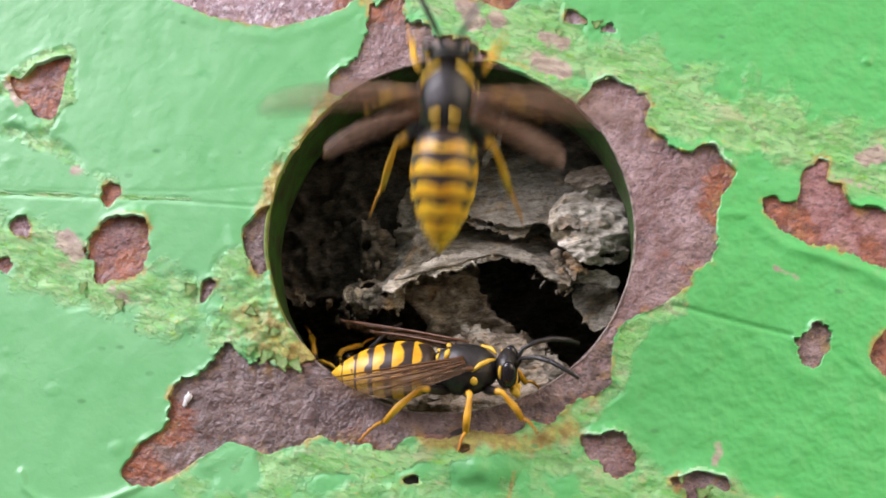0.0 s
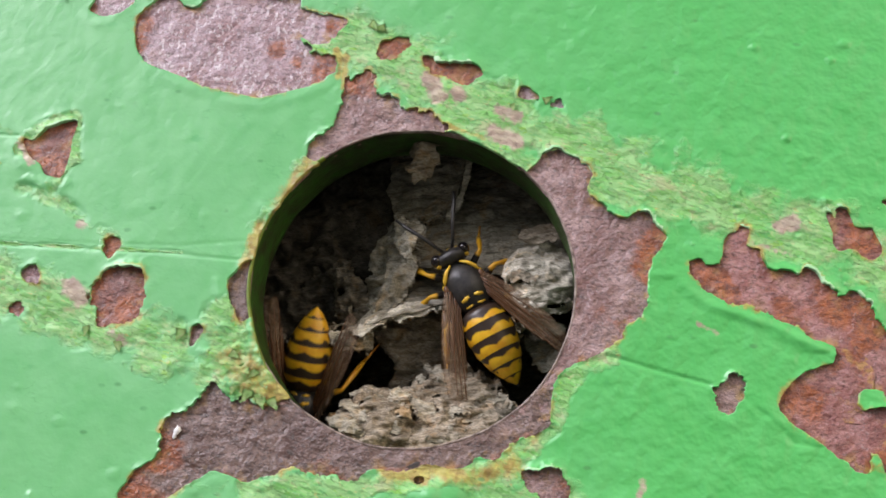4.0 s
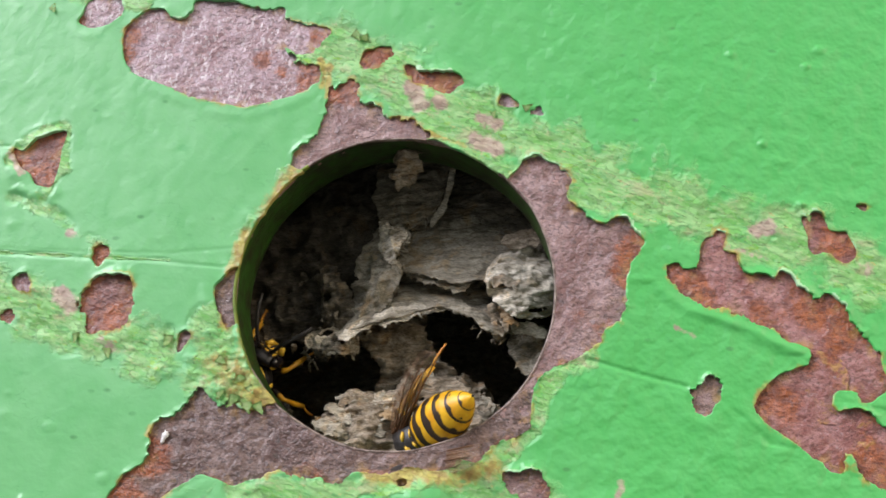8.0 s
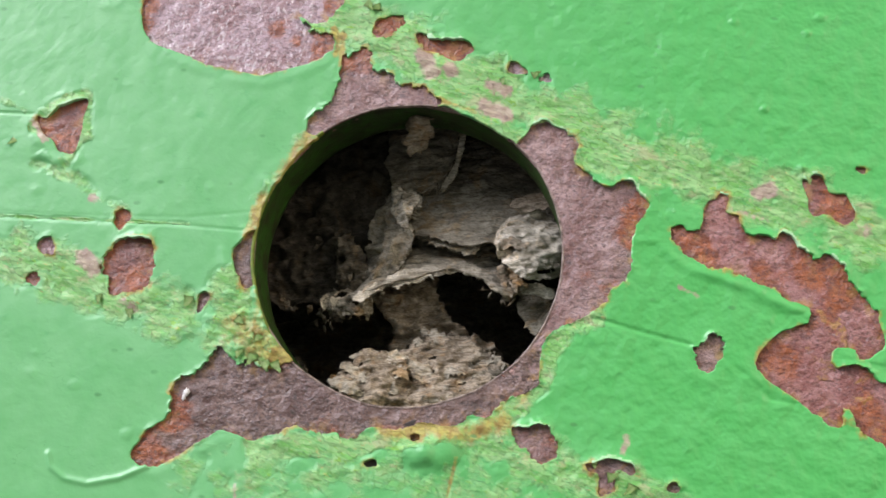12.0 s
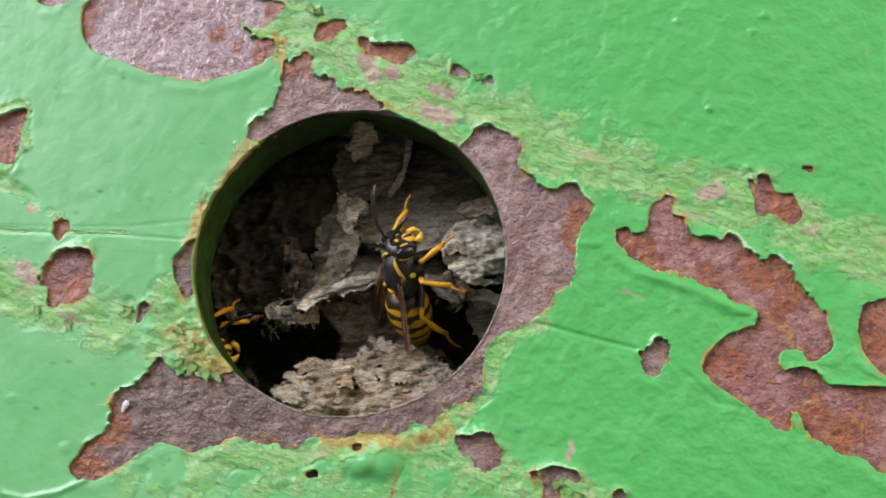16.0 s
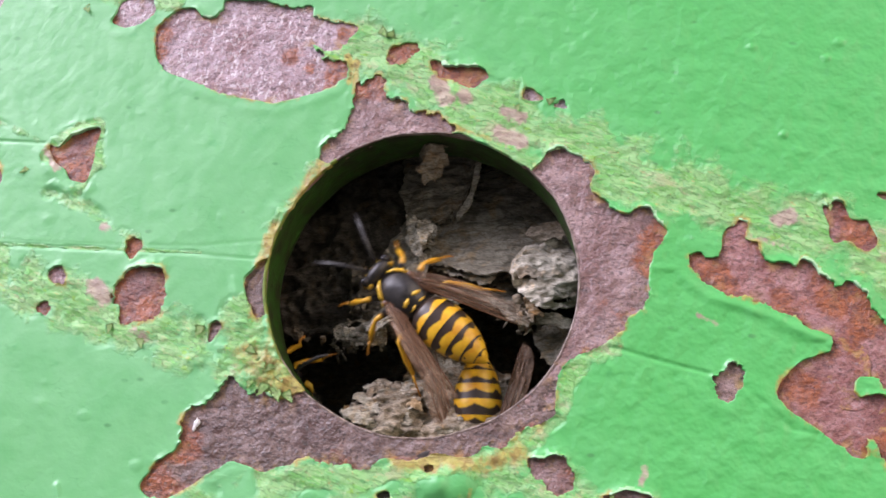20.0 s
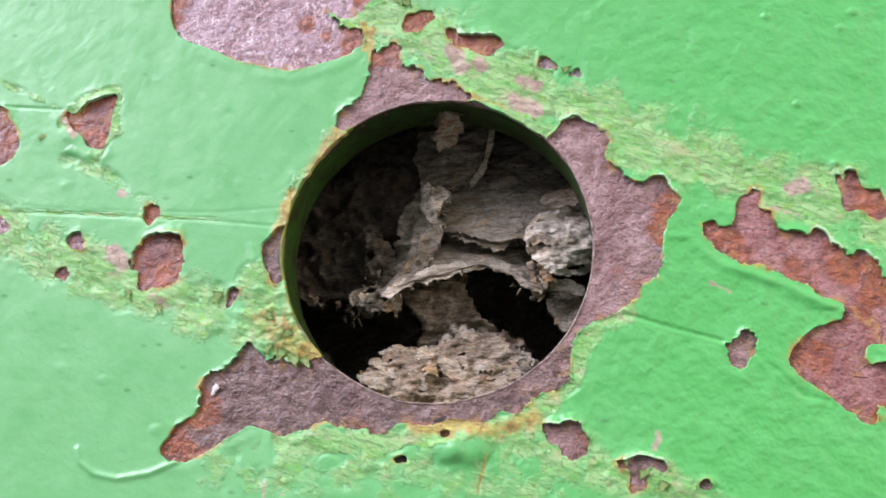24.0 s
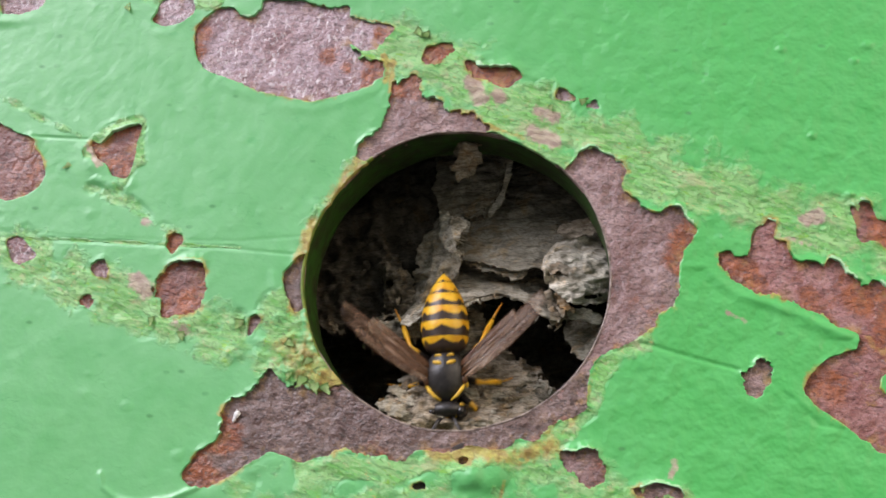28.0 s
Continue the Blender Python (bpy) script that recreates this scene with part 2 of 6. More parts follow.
def paper_material(name, dark, mid, light, band=1.0):
    """Chewed wood fibre, laid in thin wandering strips."""
    n = Nodes(name)
    base = n.mix(n.ramp(n.noise(1.3, 5, 0.6, n.place((0.45, 1, 1.4), -12), 1.2), (0.38, 0.0), (0.62, 1.0)), mid, light)
    base = n.mix(n.ramp(n.noise(3.4, 4, 0.55, twist=1.2), (0.38, 0.6), (0.58, 0.0)), base, dark)
    tan = tuple(m * k for m, k in zip(mid, (1.25, 1.0, 0.72)))
    base = n.mix(n.ramp(n.noise(2.0, 4, 0.6, twist=0.8), (0.54, 0.0), (0.68, 0.75)), base, tan)
    strip = n.noise(0.5, 4, 0.66, n.place((0.28, 1, 1.6), -12), 0.9)
    base = n.mix(n.ramp(strip, (0.34, 0.75), (0.48, 0.0)), base, dark)
    base = n.mix(n.ramp(strip, (0.54, 0.0), (0.66, 0.7)), base, light)
    fibre = n.noise(0.14, 3, 0.6, n.place((0.3, 1, 1.4), 20), 0.6)
    base = n.mix(n.ramp(fibre, (0.36, 0.55), (0.5, 0.0)), base, tuple(c * 0.8 for c in dark))
    relief = n.bump(n.noise(1.0, 5, 0.6), 0.5, 0.6 * band)
    relief = n.bump(strip, 0.22, 0.9, relief)
    relief = n.bump(fibre, 0.07, 0.8, relief)
    return n.set(Base_Color=base, Roughness=0.95, Normal=relief, Specular_IOR_Level=0.12).mat


def plain(name, colour, rough=0.5, other=None, size=0.5, relief=0.0, spec=0.5):
    n = Nodes(name)
    base = n.mix(n.ramp(n.noise(size, 5, 0.65), (0.38, 0.0), (0.64, 1.0)), colour, other or tuple(c * 0.75 for c in colour))
    n.set(Base_Color=base, Roughness=rough, Specular_IOR_Level=spec)
    if relief:
        n.set(Normal=n.bump(n.noise(size * 0.4, 5), relief, 0.7))
    return n.mat


def abdomen_material():
    n = Nodes("banded_abdomen")
    band = n.attribute("band")[0]
    edge = n.math("ADD", band, n.math("MULTIPLY", n.math("SUBTRACT", n.noise(0.3, 3), 0.5), 0.12))
    yellow = n.mix(n.ramp(n.noise(1.0, 4), (0.35, 0.0), (0.65, 1.0)), (0.76, 0.45, 0.02), (0.62, 0.29, 0.01))
    colour = n.mix(n.ramp(edge, (0.46, 0.0), (0.54, 1.0)), n.mix(n.noise(0.5), (0.02, 0.013, 0.009), (0.05, 0.03, 0.02)), yellow)
    rough = n.ramp(n.noise(0.8, 4), (0.35, 0.3), (0.65, 0.46))
    return n.set(Base_Color=colour, Roughness=rough, Specular_IOR_Level=0.45, Normal=n.bump(n.noise(0.12, 3), 0.02, 0.6)).mat


def leg_material():
    n = Nodes("leg_shell")
    band = n.attribute("band")[0]
    yellow = n.mix(n.ramp(n.noise(0.7, 4), (0.35, 0.0), (0.65, 1.0)), (0.76, 0.44, 0.025), (0.66, 0.31, 0.014))
    colour = n.mix(n.ramp(band, (0.3, 0.0), (0.42, 1.0)), (0.014, 0.01, 0.008), yellow)
    colour = n.mix(n.ramp(band, (0.8, 0.0), (0.95, 1.0)), colour, (0.5, 0.2, 0.02))
    return n.set(Base_Color=colour, Roughness=0.42, Normal=n.bump(n.noise(0.15, 3), 0.02, 0.5)).mat


def wing_material():
    """Smoky membrane, pleated lengthwise, clearer towards the tip."""
    n = Nodes("wing_membrane")
    run = n.noise(0.3, 4, 0.6, n.place((0.12, 1.2, 1)), 0.3)
    colour = n.mix(n.ramp(run, (0.36, 0.0), (0.62, 1.0)), (0.2, 0.105, 0.055), (0.42, 0.27, 0.17))
    colour = n.mix(n.ramp(run, (0.62, 0.0), (0.72, 0.8)), colour, (0.62, 0.5, 0.42))
    split = n.tree.nodes.new("ShaderNodeSeparateXYZ")
    n.put(split.inputs[0], n.place())
    tip = n.ramp(n.math("MULTIPLY", split.outputs[0], -0.1), (0.35, 0.0), (0.9, 0.3))
    n.set(Base_Color=colour, Roughness=n.ramp(run, (0.4, 0.22), (0.6, 0.4)), Normal=n.bump(run, 0.12, 0.7))
    n.set(Alpha=n.math("SUBTRACT", n.ramp(run, (0.35, 0.36), (0.65, 0.7)), tip))
    return n.mat


PAINT = paint_material()
RUST = rust_material("rusty_steel", (0.21, 0.125, 0.114), (0.39, 0.266, 0.255), 0.31, False)
RUST_BROWN = rust_material("pitted_brown_rust", (0.095, 0.055, 0.043), (0.24, 0.158, 0.138), 0.3, False)
RUST_RED = rust_material("red_rust", (0.24, 0.085, 0.072), (0.38, 0.2, 0.19), 0.36, False)
RUST_DEEP = rust_material("deep_rust", (0.16, 0.055, 0.042), (0.28, 0.13, 0.11), 0.44, False)
# pale copy of the paint: highlight on raised edges put into colour
PAINT_EDGE_LIT = plain("lit_paint_edge", (0.4, 0.62, 0.38), 0.6, (0.25, 0.53, 0.23), 0.6)
PRIMER = rust_material("speckled_primer", (0.3, 0.19, 0.205), (0.43, 0.32, 0.36), 0.24, True)
# far darker than the panel's green: the hole's shade is in this colour
SLEEVE = plain("shaded_green_paint", (0.024, 0.085, 0.006), 0.55, (0.02, 0.026, 0.005), 1.3, 0.15)
STEEL = plain("dark_steel", (0.06, 0.045, 0.04), 0.7, (0.035, 0.028, 0.025), 3, 0.1)
PAPER = paper_material("nest_paper", (0.12, 0.105, 0.075), (0.36, 0.325, 0.25), (0.55, 0.505, 0.4))
PAPER_PALE = paper_material("pale_nest_paper", (0.22, 0.19, 0.135), (0.62, 0.57, 0.45), (0.85, 0.8, 0.68))
# darkest copy of the paper: the recess's shade is in its colour
PAPER_DEEP_SHADE = paper_material("deep_shade_nest_paper", (0.03, 0.027, 0.02), (0.08, 0.072, 0.055), (0.14, 0.125, 0.1))
# the nest paper again, with shade put into its colour
PAPER_SHADED = paper_material("shaded_nest_paper", (0.05, 0.043, 0.03), (0.15, 0.13, 0.095), (0.23, 0.205, 0.16))
PAPER_TAN = paper_material("tan_nest_paper", (0.09, 0.068, 0.042), (0.32, 0.255, 0.172), (0.52, 0.455, 0.355))
PAPER_OCHRE = paper_material("ochre_nest_paper", (0.16, 0.1, 0.045), (0.48, 0.33, 0.17), (0.66, 0.54, 0.38))
SHELL = plain("black_shell", (0.014, 0.013, 0.013), 0.36, (0.035, 0.03, 0.027), 0.35, 0.05)
EYE = plain("dark_eye", (0.01, 0.009, 0.012), 0.16, (0.02, 0.014, 0.012), 0.2)
YELLOW = plain("yellow_shell", (0.78, 0.52, 0.05), 0.4, (0.66, 0.38, 0.03), 0.4, 0.02)
ABDOMEN, LEG, WING = abdomen_material(), leg_material(), wing_material()
VEIN = plain("wing_vein", (0.13, 0.055, 0.02), 0.4)
GRAVEL = plain("grey_ground", (0.1, 0.1, 0.085), 0.9, (0.06, 0.065, 0.05), 30, 2.0)
FLAKE = plain("lifted_green_paint", (0.27, 0.49, 0.13), 0.5, (0.38, 0.5, 0.2), 0.4, 0.05)
OLIVE = plain("lit_olive_edge", (0.2, 0.26, 0.03), 0.45, (0.1, 0.17, 0.02), 1.0, 0.05)
WORN_STEEL = plain("worn_steel_edge", (0.36, 0.29, 0.25), 0.45, (0.08, 0.05, 0.04), 0.9, 0.1)
WHITE = plain("white_speck", (0.75, 0.74, 0.72), 0.6)

# ---- building blocks ----


def thing(name, label, category, at=HOLE, group="", kind=""):
    ob = new(name)
    ob.empty_display_size = 0.01
    ob.location = at
    return tagged(ob, label, category, group, kind)


def mesh_part(name, mesh, parent, label="", smooth=True):
    if smooth:
        mesh.polygons.foreach_set("use_smooth", [True] * len(mesh.polygons))
    ob = new(name, mesh)
    ob.parent = parent
    return tagged(ob, label)


def part(name, bm, material, parent, label="", smooth=True):
    """Links a bmesh, drawn in millimetres, as one mesh under a thing."""
    mesh = bpy.data.meshes.new(name)
    bmesh.ops.scale(bm, vec=(MM, MM, MM), verts=bm.verts)
    bm.normal_update()
    bm.to_mesh(mesh)
    bm.free()
    mesh.materials.append(material)
    return mesh_part(name, mesh, parent, label, smooth)


def lattice(x, z, seed):
    """Smooth value noise on integer cells, about -1 to 1."""
    table = np.random.default_rng(seed).uniform(-1, 1, (64, 64))
    i, j = np.floor(x).astype(int), np.floor(z).astype(int)
    f, g = x - i, z - j
    f, g = f * f * (3 - 2 * f), g * g * (3 - 2 * g)
    at = lambda a, b: table[(i + a) % 64, (j + b) % 64]
    return (at(0, 0) * (1 - f) + at(1, 0) * f) * (1 - g) + (at(0, 1) * (1 - f) + at(1, 1) * f) * g


def rough(x, z, size, seed, octaves=4):
    """Fractal noise with features of that many millimetres."""
    return sum(0.55 ** k * lattice(x / size * 2 ** k + 7.3 * k, z / size * 2 ** k + 3.1 * k, seed + k) for k in range(octaves))


def inside(outline, x, z):
    """How far points lie inside an outline (negative outside), mm."""
    far, within = np.full(x.shape, 1e9), np.zeros(x.shape, bool)
    for (ax, az), (bx, bz) in zip(outline, outline[1:] + outline[:1]):
        ex, ez = bx - ax, bz - az
        s = np.clip(((x - ax) * ex + (z - az) * ez) / (ex * ex + ez * ez + 1e-9), 0, 1)
        far = np.minimum(far, np.hypot(x - ax - s * ex, z - az - s * ez))
        within ^= ((az > z) != (bz > z)) & (x < ex * (z - az) / (bz - az + 1e-12) + ax)
    return np.where(within, far, -far)


def along(line, x, z):
    """The distance to a line of points, mm."""
    far = np.full(x.shape, 1e9)
    for (ax, az), (bx, bz) in zip(line, line[1:]):
        s = np.clip(((x - ax) * (bx - ax) + (z - az) * (bz - az)) / ((bx - ax) ** 2 + (bz - az) ** 2 + 1e-9), 0, 1)
        far = np.minimum(far, np.hypot(x - ax - s * (bx - ax), z - az - s * (bz - az)))
    return far


def sheet(name, xs, zs, keep, depth, thick, material, parent, label="", tint=None, edge=None):
    """A sheet over a grid, kept where keep > 0, at that depth (mm behind the panel's face), with a turned-back edge."""
    x, z = np.meshgrid(xs, zs, indexing="ij")
    gx, gz = np.gradient(keep, xs, zs)
    steep = np.maximum(gx * gx + gz * gz, 0.25)
    reach = 1.2 * min(np.diff(xs).min(), np.diff(zs).min())
    step = np.where(keep < 0, np.clip(-keep, 0, reach), 0)
    px, pz = x + step * gx / steep, z + step * gz / steep
    n = np.arange(x.size).reshape(x.shape)
    quads = np.stack([n[:-1, :-1], n[1:, :-1], n[1:, 1:], n[:-1, 1:]], -1).reshape(-1, 4)
    quads = quads[(keep.ravel()[quads] > 0).any(1)]
    edges = np.concatenate([quads[:, [k, (k + 1) % 4]] for k in range(4)])
    key = np.sort(edges, 1) @ np.array([x.size, 1])
    _, first, count = np.unique(key, return_index=True, return_counts=True)
    rim = edges[first[count == 1]]
    used = np.unique(quads)
    where = np.full(x.size, -1)
    where[used] = np.arange(len(used))
    ends = np.unique(rim)
    below = np.full(x.size, -1)
    below[ends] = len(used) + np.arange(len(ends))
    co = np.stack([px.ravel(), depth.ravel(), pz.ravel()], 1)
    low = co[ends] + (0, thick, 0)
    skirt = np.stack([where[rim[:, 1]], where[rim[:, 0]], below[rim[:, 0]], below[rim[:, 1]]], 1)
    mesh = bpy.data.meshes.new(name)
    mesh.from_pydata(np.concatenate([co[used], low]) * MM, [], np.concatenate([where[quads], skirt]).tolist())
    mesh.materials.append(material)
    if edge is not None:
        mesh.materials.append(edge[0])
        mesh.polygons.foreach_set("material_index", np.r_[edge[1].ravel()[quads].all(1), edge[1].ravel()[rim].all(1)].astype(np.int32))
    if tint is not None:
        rgb = np.stack([np.asarray(c).ravel() for c in tint[1:]] + [np.ones(x.size)], 1)
        layer = mesh.color_attributes.new(tint[0], "FLOAT_COLOR", "POINT")
        layer.data.foreach_set("color", np.concatenate([rgb[used], rgb[ends]]).astype(np.float32).ravel())
    mesh.update()
    return mesh_part(name, mesh, parent, label)


def tube(points, radii, sides=8, bm=None):
    """A tapered tube along points, mm; both ends closed."""
    bm = bm or bmesh.new()
    rings, turn = [], None
    for k, (p, r) in enumerate(zip(points, radii)):
        a, b = Vector(points[max(k - 1, 0)]), Vector(points[min(k + 1, len(points) - 1)])
        d = (b - a).normalized()
        side = d.orthogonal().normalized() if turn is None else (turn - d * turn.dot(d)).normalized()
        turn, up = side, d.cross(side)
        rings.append([bm.verts.new(Vector(p) + r * (math.cos(c) * side + math.sin(c) * up)) for c in np.arange(sides) * 2 * math.pi / sides])
    for a, b in zip(rings, rings[1:]):
        for k in range(sides):
            bm.faces.new((a[k], a[(k + 1) % sides], b[(k + 1) % sides], b[k]))
    bm.faces.new(rings[0][::-1])
    bm.faces.new(rings[-1])
    return bm


def egg(middle, size, bm=None, u=20, v=14, shape=None):
    """An ellipsoid, mm; shape(direction) scales its skin."""
    bm = bm or bmesh.new()
    made = bmesh.ops.create_uvsphere(bm, u_segments=u, v_segments=v, radius=1)["verts"]
    for vert in made:
        s = shape(vert.co) if shape else 1.0
        vert.co = Vector(middle) + Vector(c * k * s for c, k in zip(vert.co, size))
    return bm

# ---- panel: where the paint has flaked off, outlines in mm from the hole's middle ----
FLAKED = []


def flaked(material, label, *outline):
    """Notes a patch where the paint has come off."""
    FLAKED.append((material, label, list(outline)))


flaked(PRIMER, "large greyish purple primer patch with white specks", (-25.2, 20.6), (-24.5, 21.5), (-23.7, 22.4), (-22.2, 22.7), (-21.4, 21.8), (-20.4, 21.7), (-19.5, 22.7), (-19.5, 23.5), (-16.1, 23.6), (-14, 22.8), (-12.3, 23.2), (-10.8, 21.9), (-8.3, 21.9), (-7.9, 21.2), (-8.3, 20.2), (-9.7, 19.7), (-11.6, 20), (-11, 18.6), (-9.5, 18.1), (-8.2, 18.2), (-8.1, 17.3), (-9.2, 16.2), (-11.6, 15), (-14, 14.3), (-17.3, 14.7), (-20.8, 15.8), (-23.8, 16.7), (-24.9, 18.2))
flaked(PRIMER, "", (-29.4, 21.1), (-29, 22), (-28.7, 23.2), (-26.1, 23.6), (-25.6, 22.1), (-26.6, 21), (-28.2, 20.5))
flaked(RUST_DEEP, "", (-32.8, 9.4), (-31.8, 9.2), (-31.1, 10.2), (-30.1, 10.8), (-28.5, 11.3), (-28.8, 9.8), (-28.7, 7.9), (-28.9, 6.3), (-30.4, 6.5), (-30.9, 7.4), (-32, 8))
flaked(RUST_DEEP, "", (-24.7, -2.7), (-24.5, -1.8), (-24, -1.1), (-23, -0.6), (-21.8, -0.6), (-21.2, -0.6), (-20.8, -1.1), (-20.8, -1.7), (-20.6, -2.6), (-20.8, -3.4), (-20.7, -4.3), (-21.3, -4.8), (-22.4, -5), (-23.3, -5.3), (-23.7, -4.7), (-24.3, -3.7))
flaked(RUST_DEEP, "", (-24.3, 1), (-23.9, 1.7), (-23.3, 1.7), (-23.1, 1.1), (-23.5, 0.4), (-23.8, -0), (-24.2, 0.4))
flaked(RUST, "bare brown steel above the hole", (-9.4, 9.5), (-9.3, 10.5), (-8.5, 11.4), (-7.8, 11.9), (-7.6, 12.9), (-7.2, 13.9), (-7.1, 14.8), (-7.1, 15.6), (-6.8, 16.4), (-6, 16.9), (-5.4, 17.1), (-4.8, 16.8), (-4.7, 16.1), (-4.4, 15.6), (-4.3, 15), (-3.6, 14.9), (-2.9, 14.8), (-2.4, 14.3), (-1.9, 14), (-1.3, 14.1), (-0.6, 13.8), (0.3, 13.7), (1.1, 13.2), (1.7, 12.7), (-0.3, 10.9), (-3.8, 10.6), (-7.2, 8.9))
flaked(RUST, "bare purplish brown steel beside the hole", (7.2, 8.6), (8.9, 10.6), (9.1, 11.2), (9.8, 11.6), (10.3, 11.7), (11, 11.2), (11.9, 11), (12, 10.5), (12.5, 10.5), (13, 9.9), (12.8, 9.4), (12.7, 8.7), (13, 8), (13.8, 7.3), (14.3, 6.9), (15.2, 6.6), (15.8, 6.4), (16.4, 6.8), (17.2, 7), (17.6, 7), (17.9, 6.1), (18.5, 5.7), (18.9, 5.3), (18.5, 4.6), (18, 3.6), (17.7, 2), (17.8, -0.6), (16.3, -1.6), (15.9, -2.9), (14.5, -4.1), (12.3, -5.4), (11.3, -6.8), (11.1, -8.5), (8.7, -8.2), (6.6, -4), (5.1, 2.6))
flaked(RUST_BROWN, "bare pitted steel below the hole", (6.7, -5.8), (11.3, -6.8), (11.3, -9.4), (10.9, -9.9), (10.2, -10.2), (9.6, -10.7), (8.8, -11.3), (8.2, -11.9), (8.1, -12.5), (7.4, -12.7), (6.7, -12.5), (6.1, -12.6), (6, -13), (5.4, -13.4), (4.4, -13.6), (3.8, -13.5), (2.5, -13.4), (2, -13.8), (0.8, -14.1), (-0.1, -14.1), (-1.3, -14.1), (-1.7, -14.6), (-2.3, -15.1), (-2.9, -15), (-3.7, -14.7), (-4.6, -14.8), (-5.7, -14.8), (-6.8, -14.6), (-7.7, -14.8), (-8.9, -15.4), (-10.4, -16.1), (-12, -15.6), (-13.1, -15.4), (-14.7, -16.5), (-16.3, -17.9), (-18, -18.7), (-19.7, -18.5), (-20, -17.8), (-19, -16.2), (-17.6, -15.1), (-17.1, -14.1), (-17.3, -12.6), (-17.1, -11.8), (-15.7, -11.1), (-14.8, -10.3), (-14.3, -9.6), (-14.1, -8.9), (-13.7, -9.3), (-13.1, -9.5), (-12.7, -10), (-12.3, -10.1), (-11.6, -9.9), (-10.8, -10.6), (-9.7, -10.6), (-6.5, -9))
flaked(RUST_BROWN, "", (-14.1, -0.8), (-13.7, -0.3), (-13.1, 0.5), (-12.4, 0.8), (-11.5, -2.9), (-11.8, -3.8), (-12.8, -4), (-13.2, -3), (-13.7, -2.1), (-14, -1.5))
flaked(RUST_RED, "red-brown rust where paint has flaked", (20.8, 3.3), (21.5, 3.7), (22, 3.3), (22.6, 3.2), (23.1, 3.4), (23.2, 4.1), (23.2, 5.1), (23.6, 5.9), (24.2, 6.1), (24.5, 6.6), (25.1, 6.4), (25, 5.7), (24.9, 5.1), (25.4, 4.9), (25.9, 4.8), (26.1, 4.3), (26.5, 3.5), (27.1, 3.1), (27.6, 3.3), (28.2, 3.3), (28.9, 2.9), (29.3, 3.7), (30.1, 3.4), (30.5, 2.6), (31.1, 2.3), (31.9, 1.5), (32.4, 1.6), (32.7, 2), (33.2, 1.9), (33.4, 1.4), (33.9, 1.3), (34.1, 0.5), (34.6, -0.2), (35.6, -1.3), (36.6, -2.3), (37.3, -4.7), (35.4, -5.9), (35.2, -4.9), (33.4, -5.1), (33.3, -6.7), (30.9, -5), (31.6, -3.3), (31.8, -2.3), (31.6, -1.9), (30.6, -1.7), (29.7, -1.4), (28.4, -0.8), (27.4, -0.3), (26.3, 0), (25, 0.5), (23.7, 0.8), (22.8, 0.8), (22, 1.2), (21.3, 1.9))
flaked(RUST_RED, "", (31.6, -3.3), (33.3, -3.5), (33.3, -6.7), (35.7, -6.4), (36.7, -7.6), (38.4, -7.5), (38.4, -12.3), (36.8, -11.9), (35.4, -11), (35.1, -9.7), (34.1, -9.3), (34.1, -10.7), (33.3, -10.6), (30.7, -9.1), (28.7, -8), (27.8, -7), (27.9, -6.1), (29.2, -4.4))
flaked(RUST_RED, "", (36.4, -7.5), (38.8, -7.5), (43.2, -7.4), (43.7, -13.9), (40.7, -13.6), (39.7, -12.6), (37.7, -12.4), (36.7, -11.6), (36.2, -8.3))
flaked(RUST_RED, "", (39.2, -2.1), (39.5, -1.2), (40.8, -0.7), (42.8, -0.2), (43.2, -6.5), (40.8, -6.5), (39.4, -4.7), (39.1, -3.4))
flaked(RUST_RED, "", (30.7, 8.1), (31.1, 8), (31.6, 8.6), (32.1, 8.5), (32.5, 8), (32.7, 7.1), (33.4, 7.1), (34, 7.2), (34.3, 6.6), (34.8, 5.8), (34.7, 5.2), (34.1, 4.6), (33.4, 5), (32.9, 5.5), (32.3, 5.5), (31.7, 5.2), (31.3, 5.7), (31.3, 6.5), (31, 7.4))
flaked(RUST, "", (23.5, -6.8), (23.6, -5.7), (24.4, -5), (25.1, -4.9), (25.2, -6.2), (24.3, -7.6), (23.6, -7.5))
flaked(RUST, "", (9.8, -13.9), (10.1, -13.3), (10.6, -13.6), (11.1, -13.6), (11.4, -13.4), (11.7, -13.1), (12.1, -13.4), (12.4, -13.7), (12.8, -14.1), (13.3, -14), (13.3, -14.5), (13.3, -15.2), (12.8, -15.4), (12.2, -15.9), (11.8, -15.7), (11.3, -15.1), (11, -14.8), (10.4, -14.6))
flaked(RUST, "", (15.6, -15.6), (16.4, -15.4), (17.1, -15), (17.9, -15), (18.4, -15.2), (18.9, -15.2), (19.3, -15.8), (19, -16), (18.6, -15.8), (18.1, -15.6), (17.7, -15.8), (17.7, -16.5), (17.9, -17.3), (17.3, -17.6), (16.8, -17.6), (16.8, -16.6), (16.6, -16), (15.8, -16))
flaked(RUST, "", (23.3, -18.7), (23.8, -18), (24.4, -18.2), (24.6, -18.8))
flaked(RUST, "", (21.7, -16.9), (21.9, -16.5), (22.3, -16.4), (22.6, -16.8), (22.4, -17.1))
flaked(RUST_RED, "", (-4.6, 19), (-4.6, 19.8), (-4, 19.9), (-3.4, 20.4), (-2.6, 20.2), (-2.2, 19.7), (-2.6, 19.3), (-3.3, 18.6), (-4.2, 18.4))
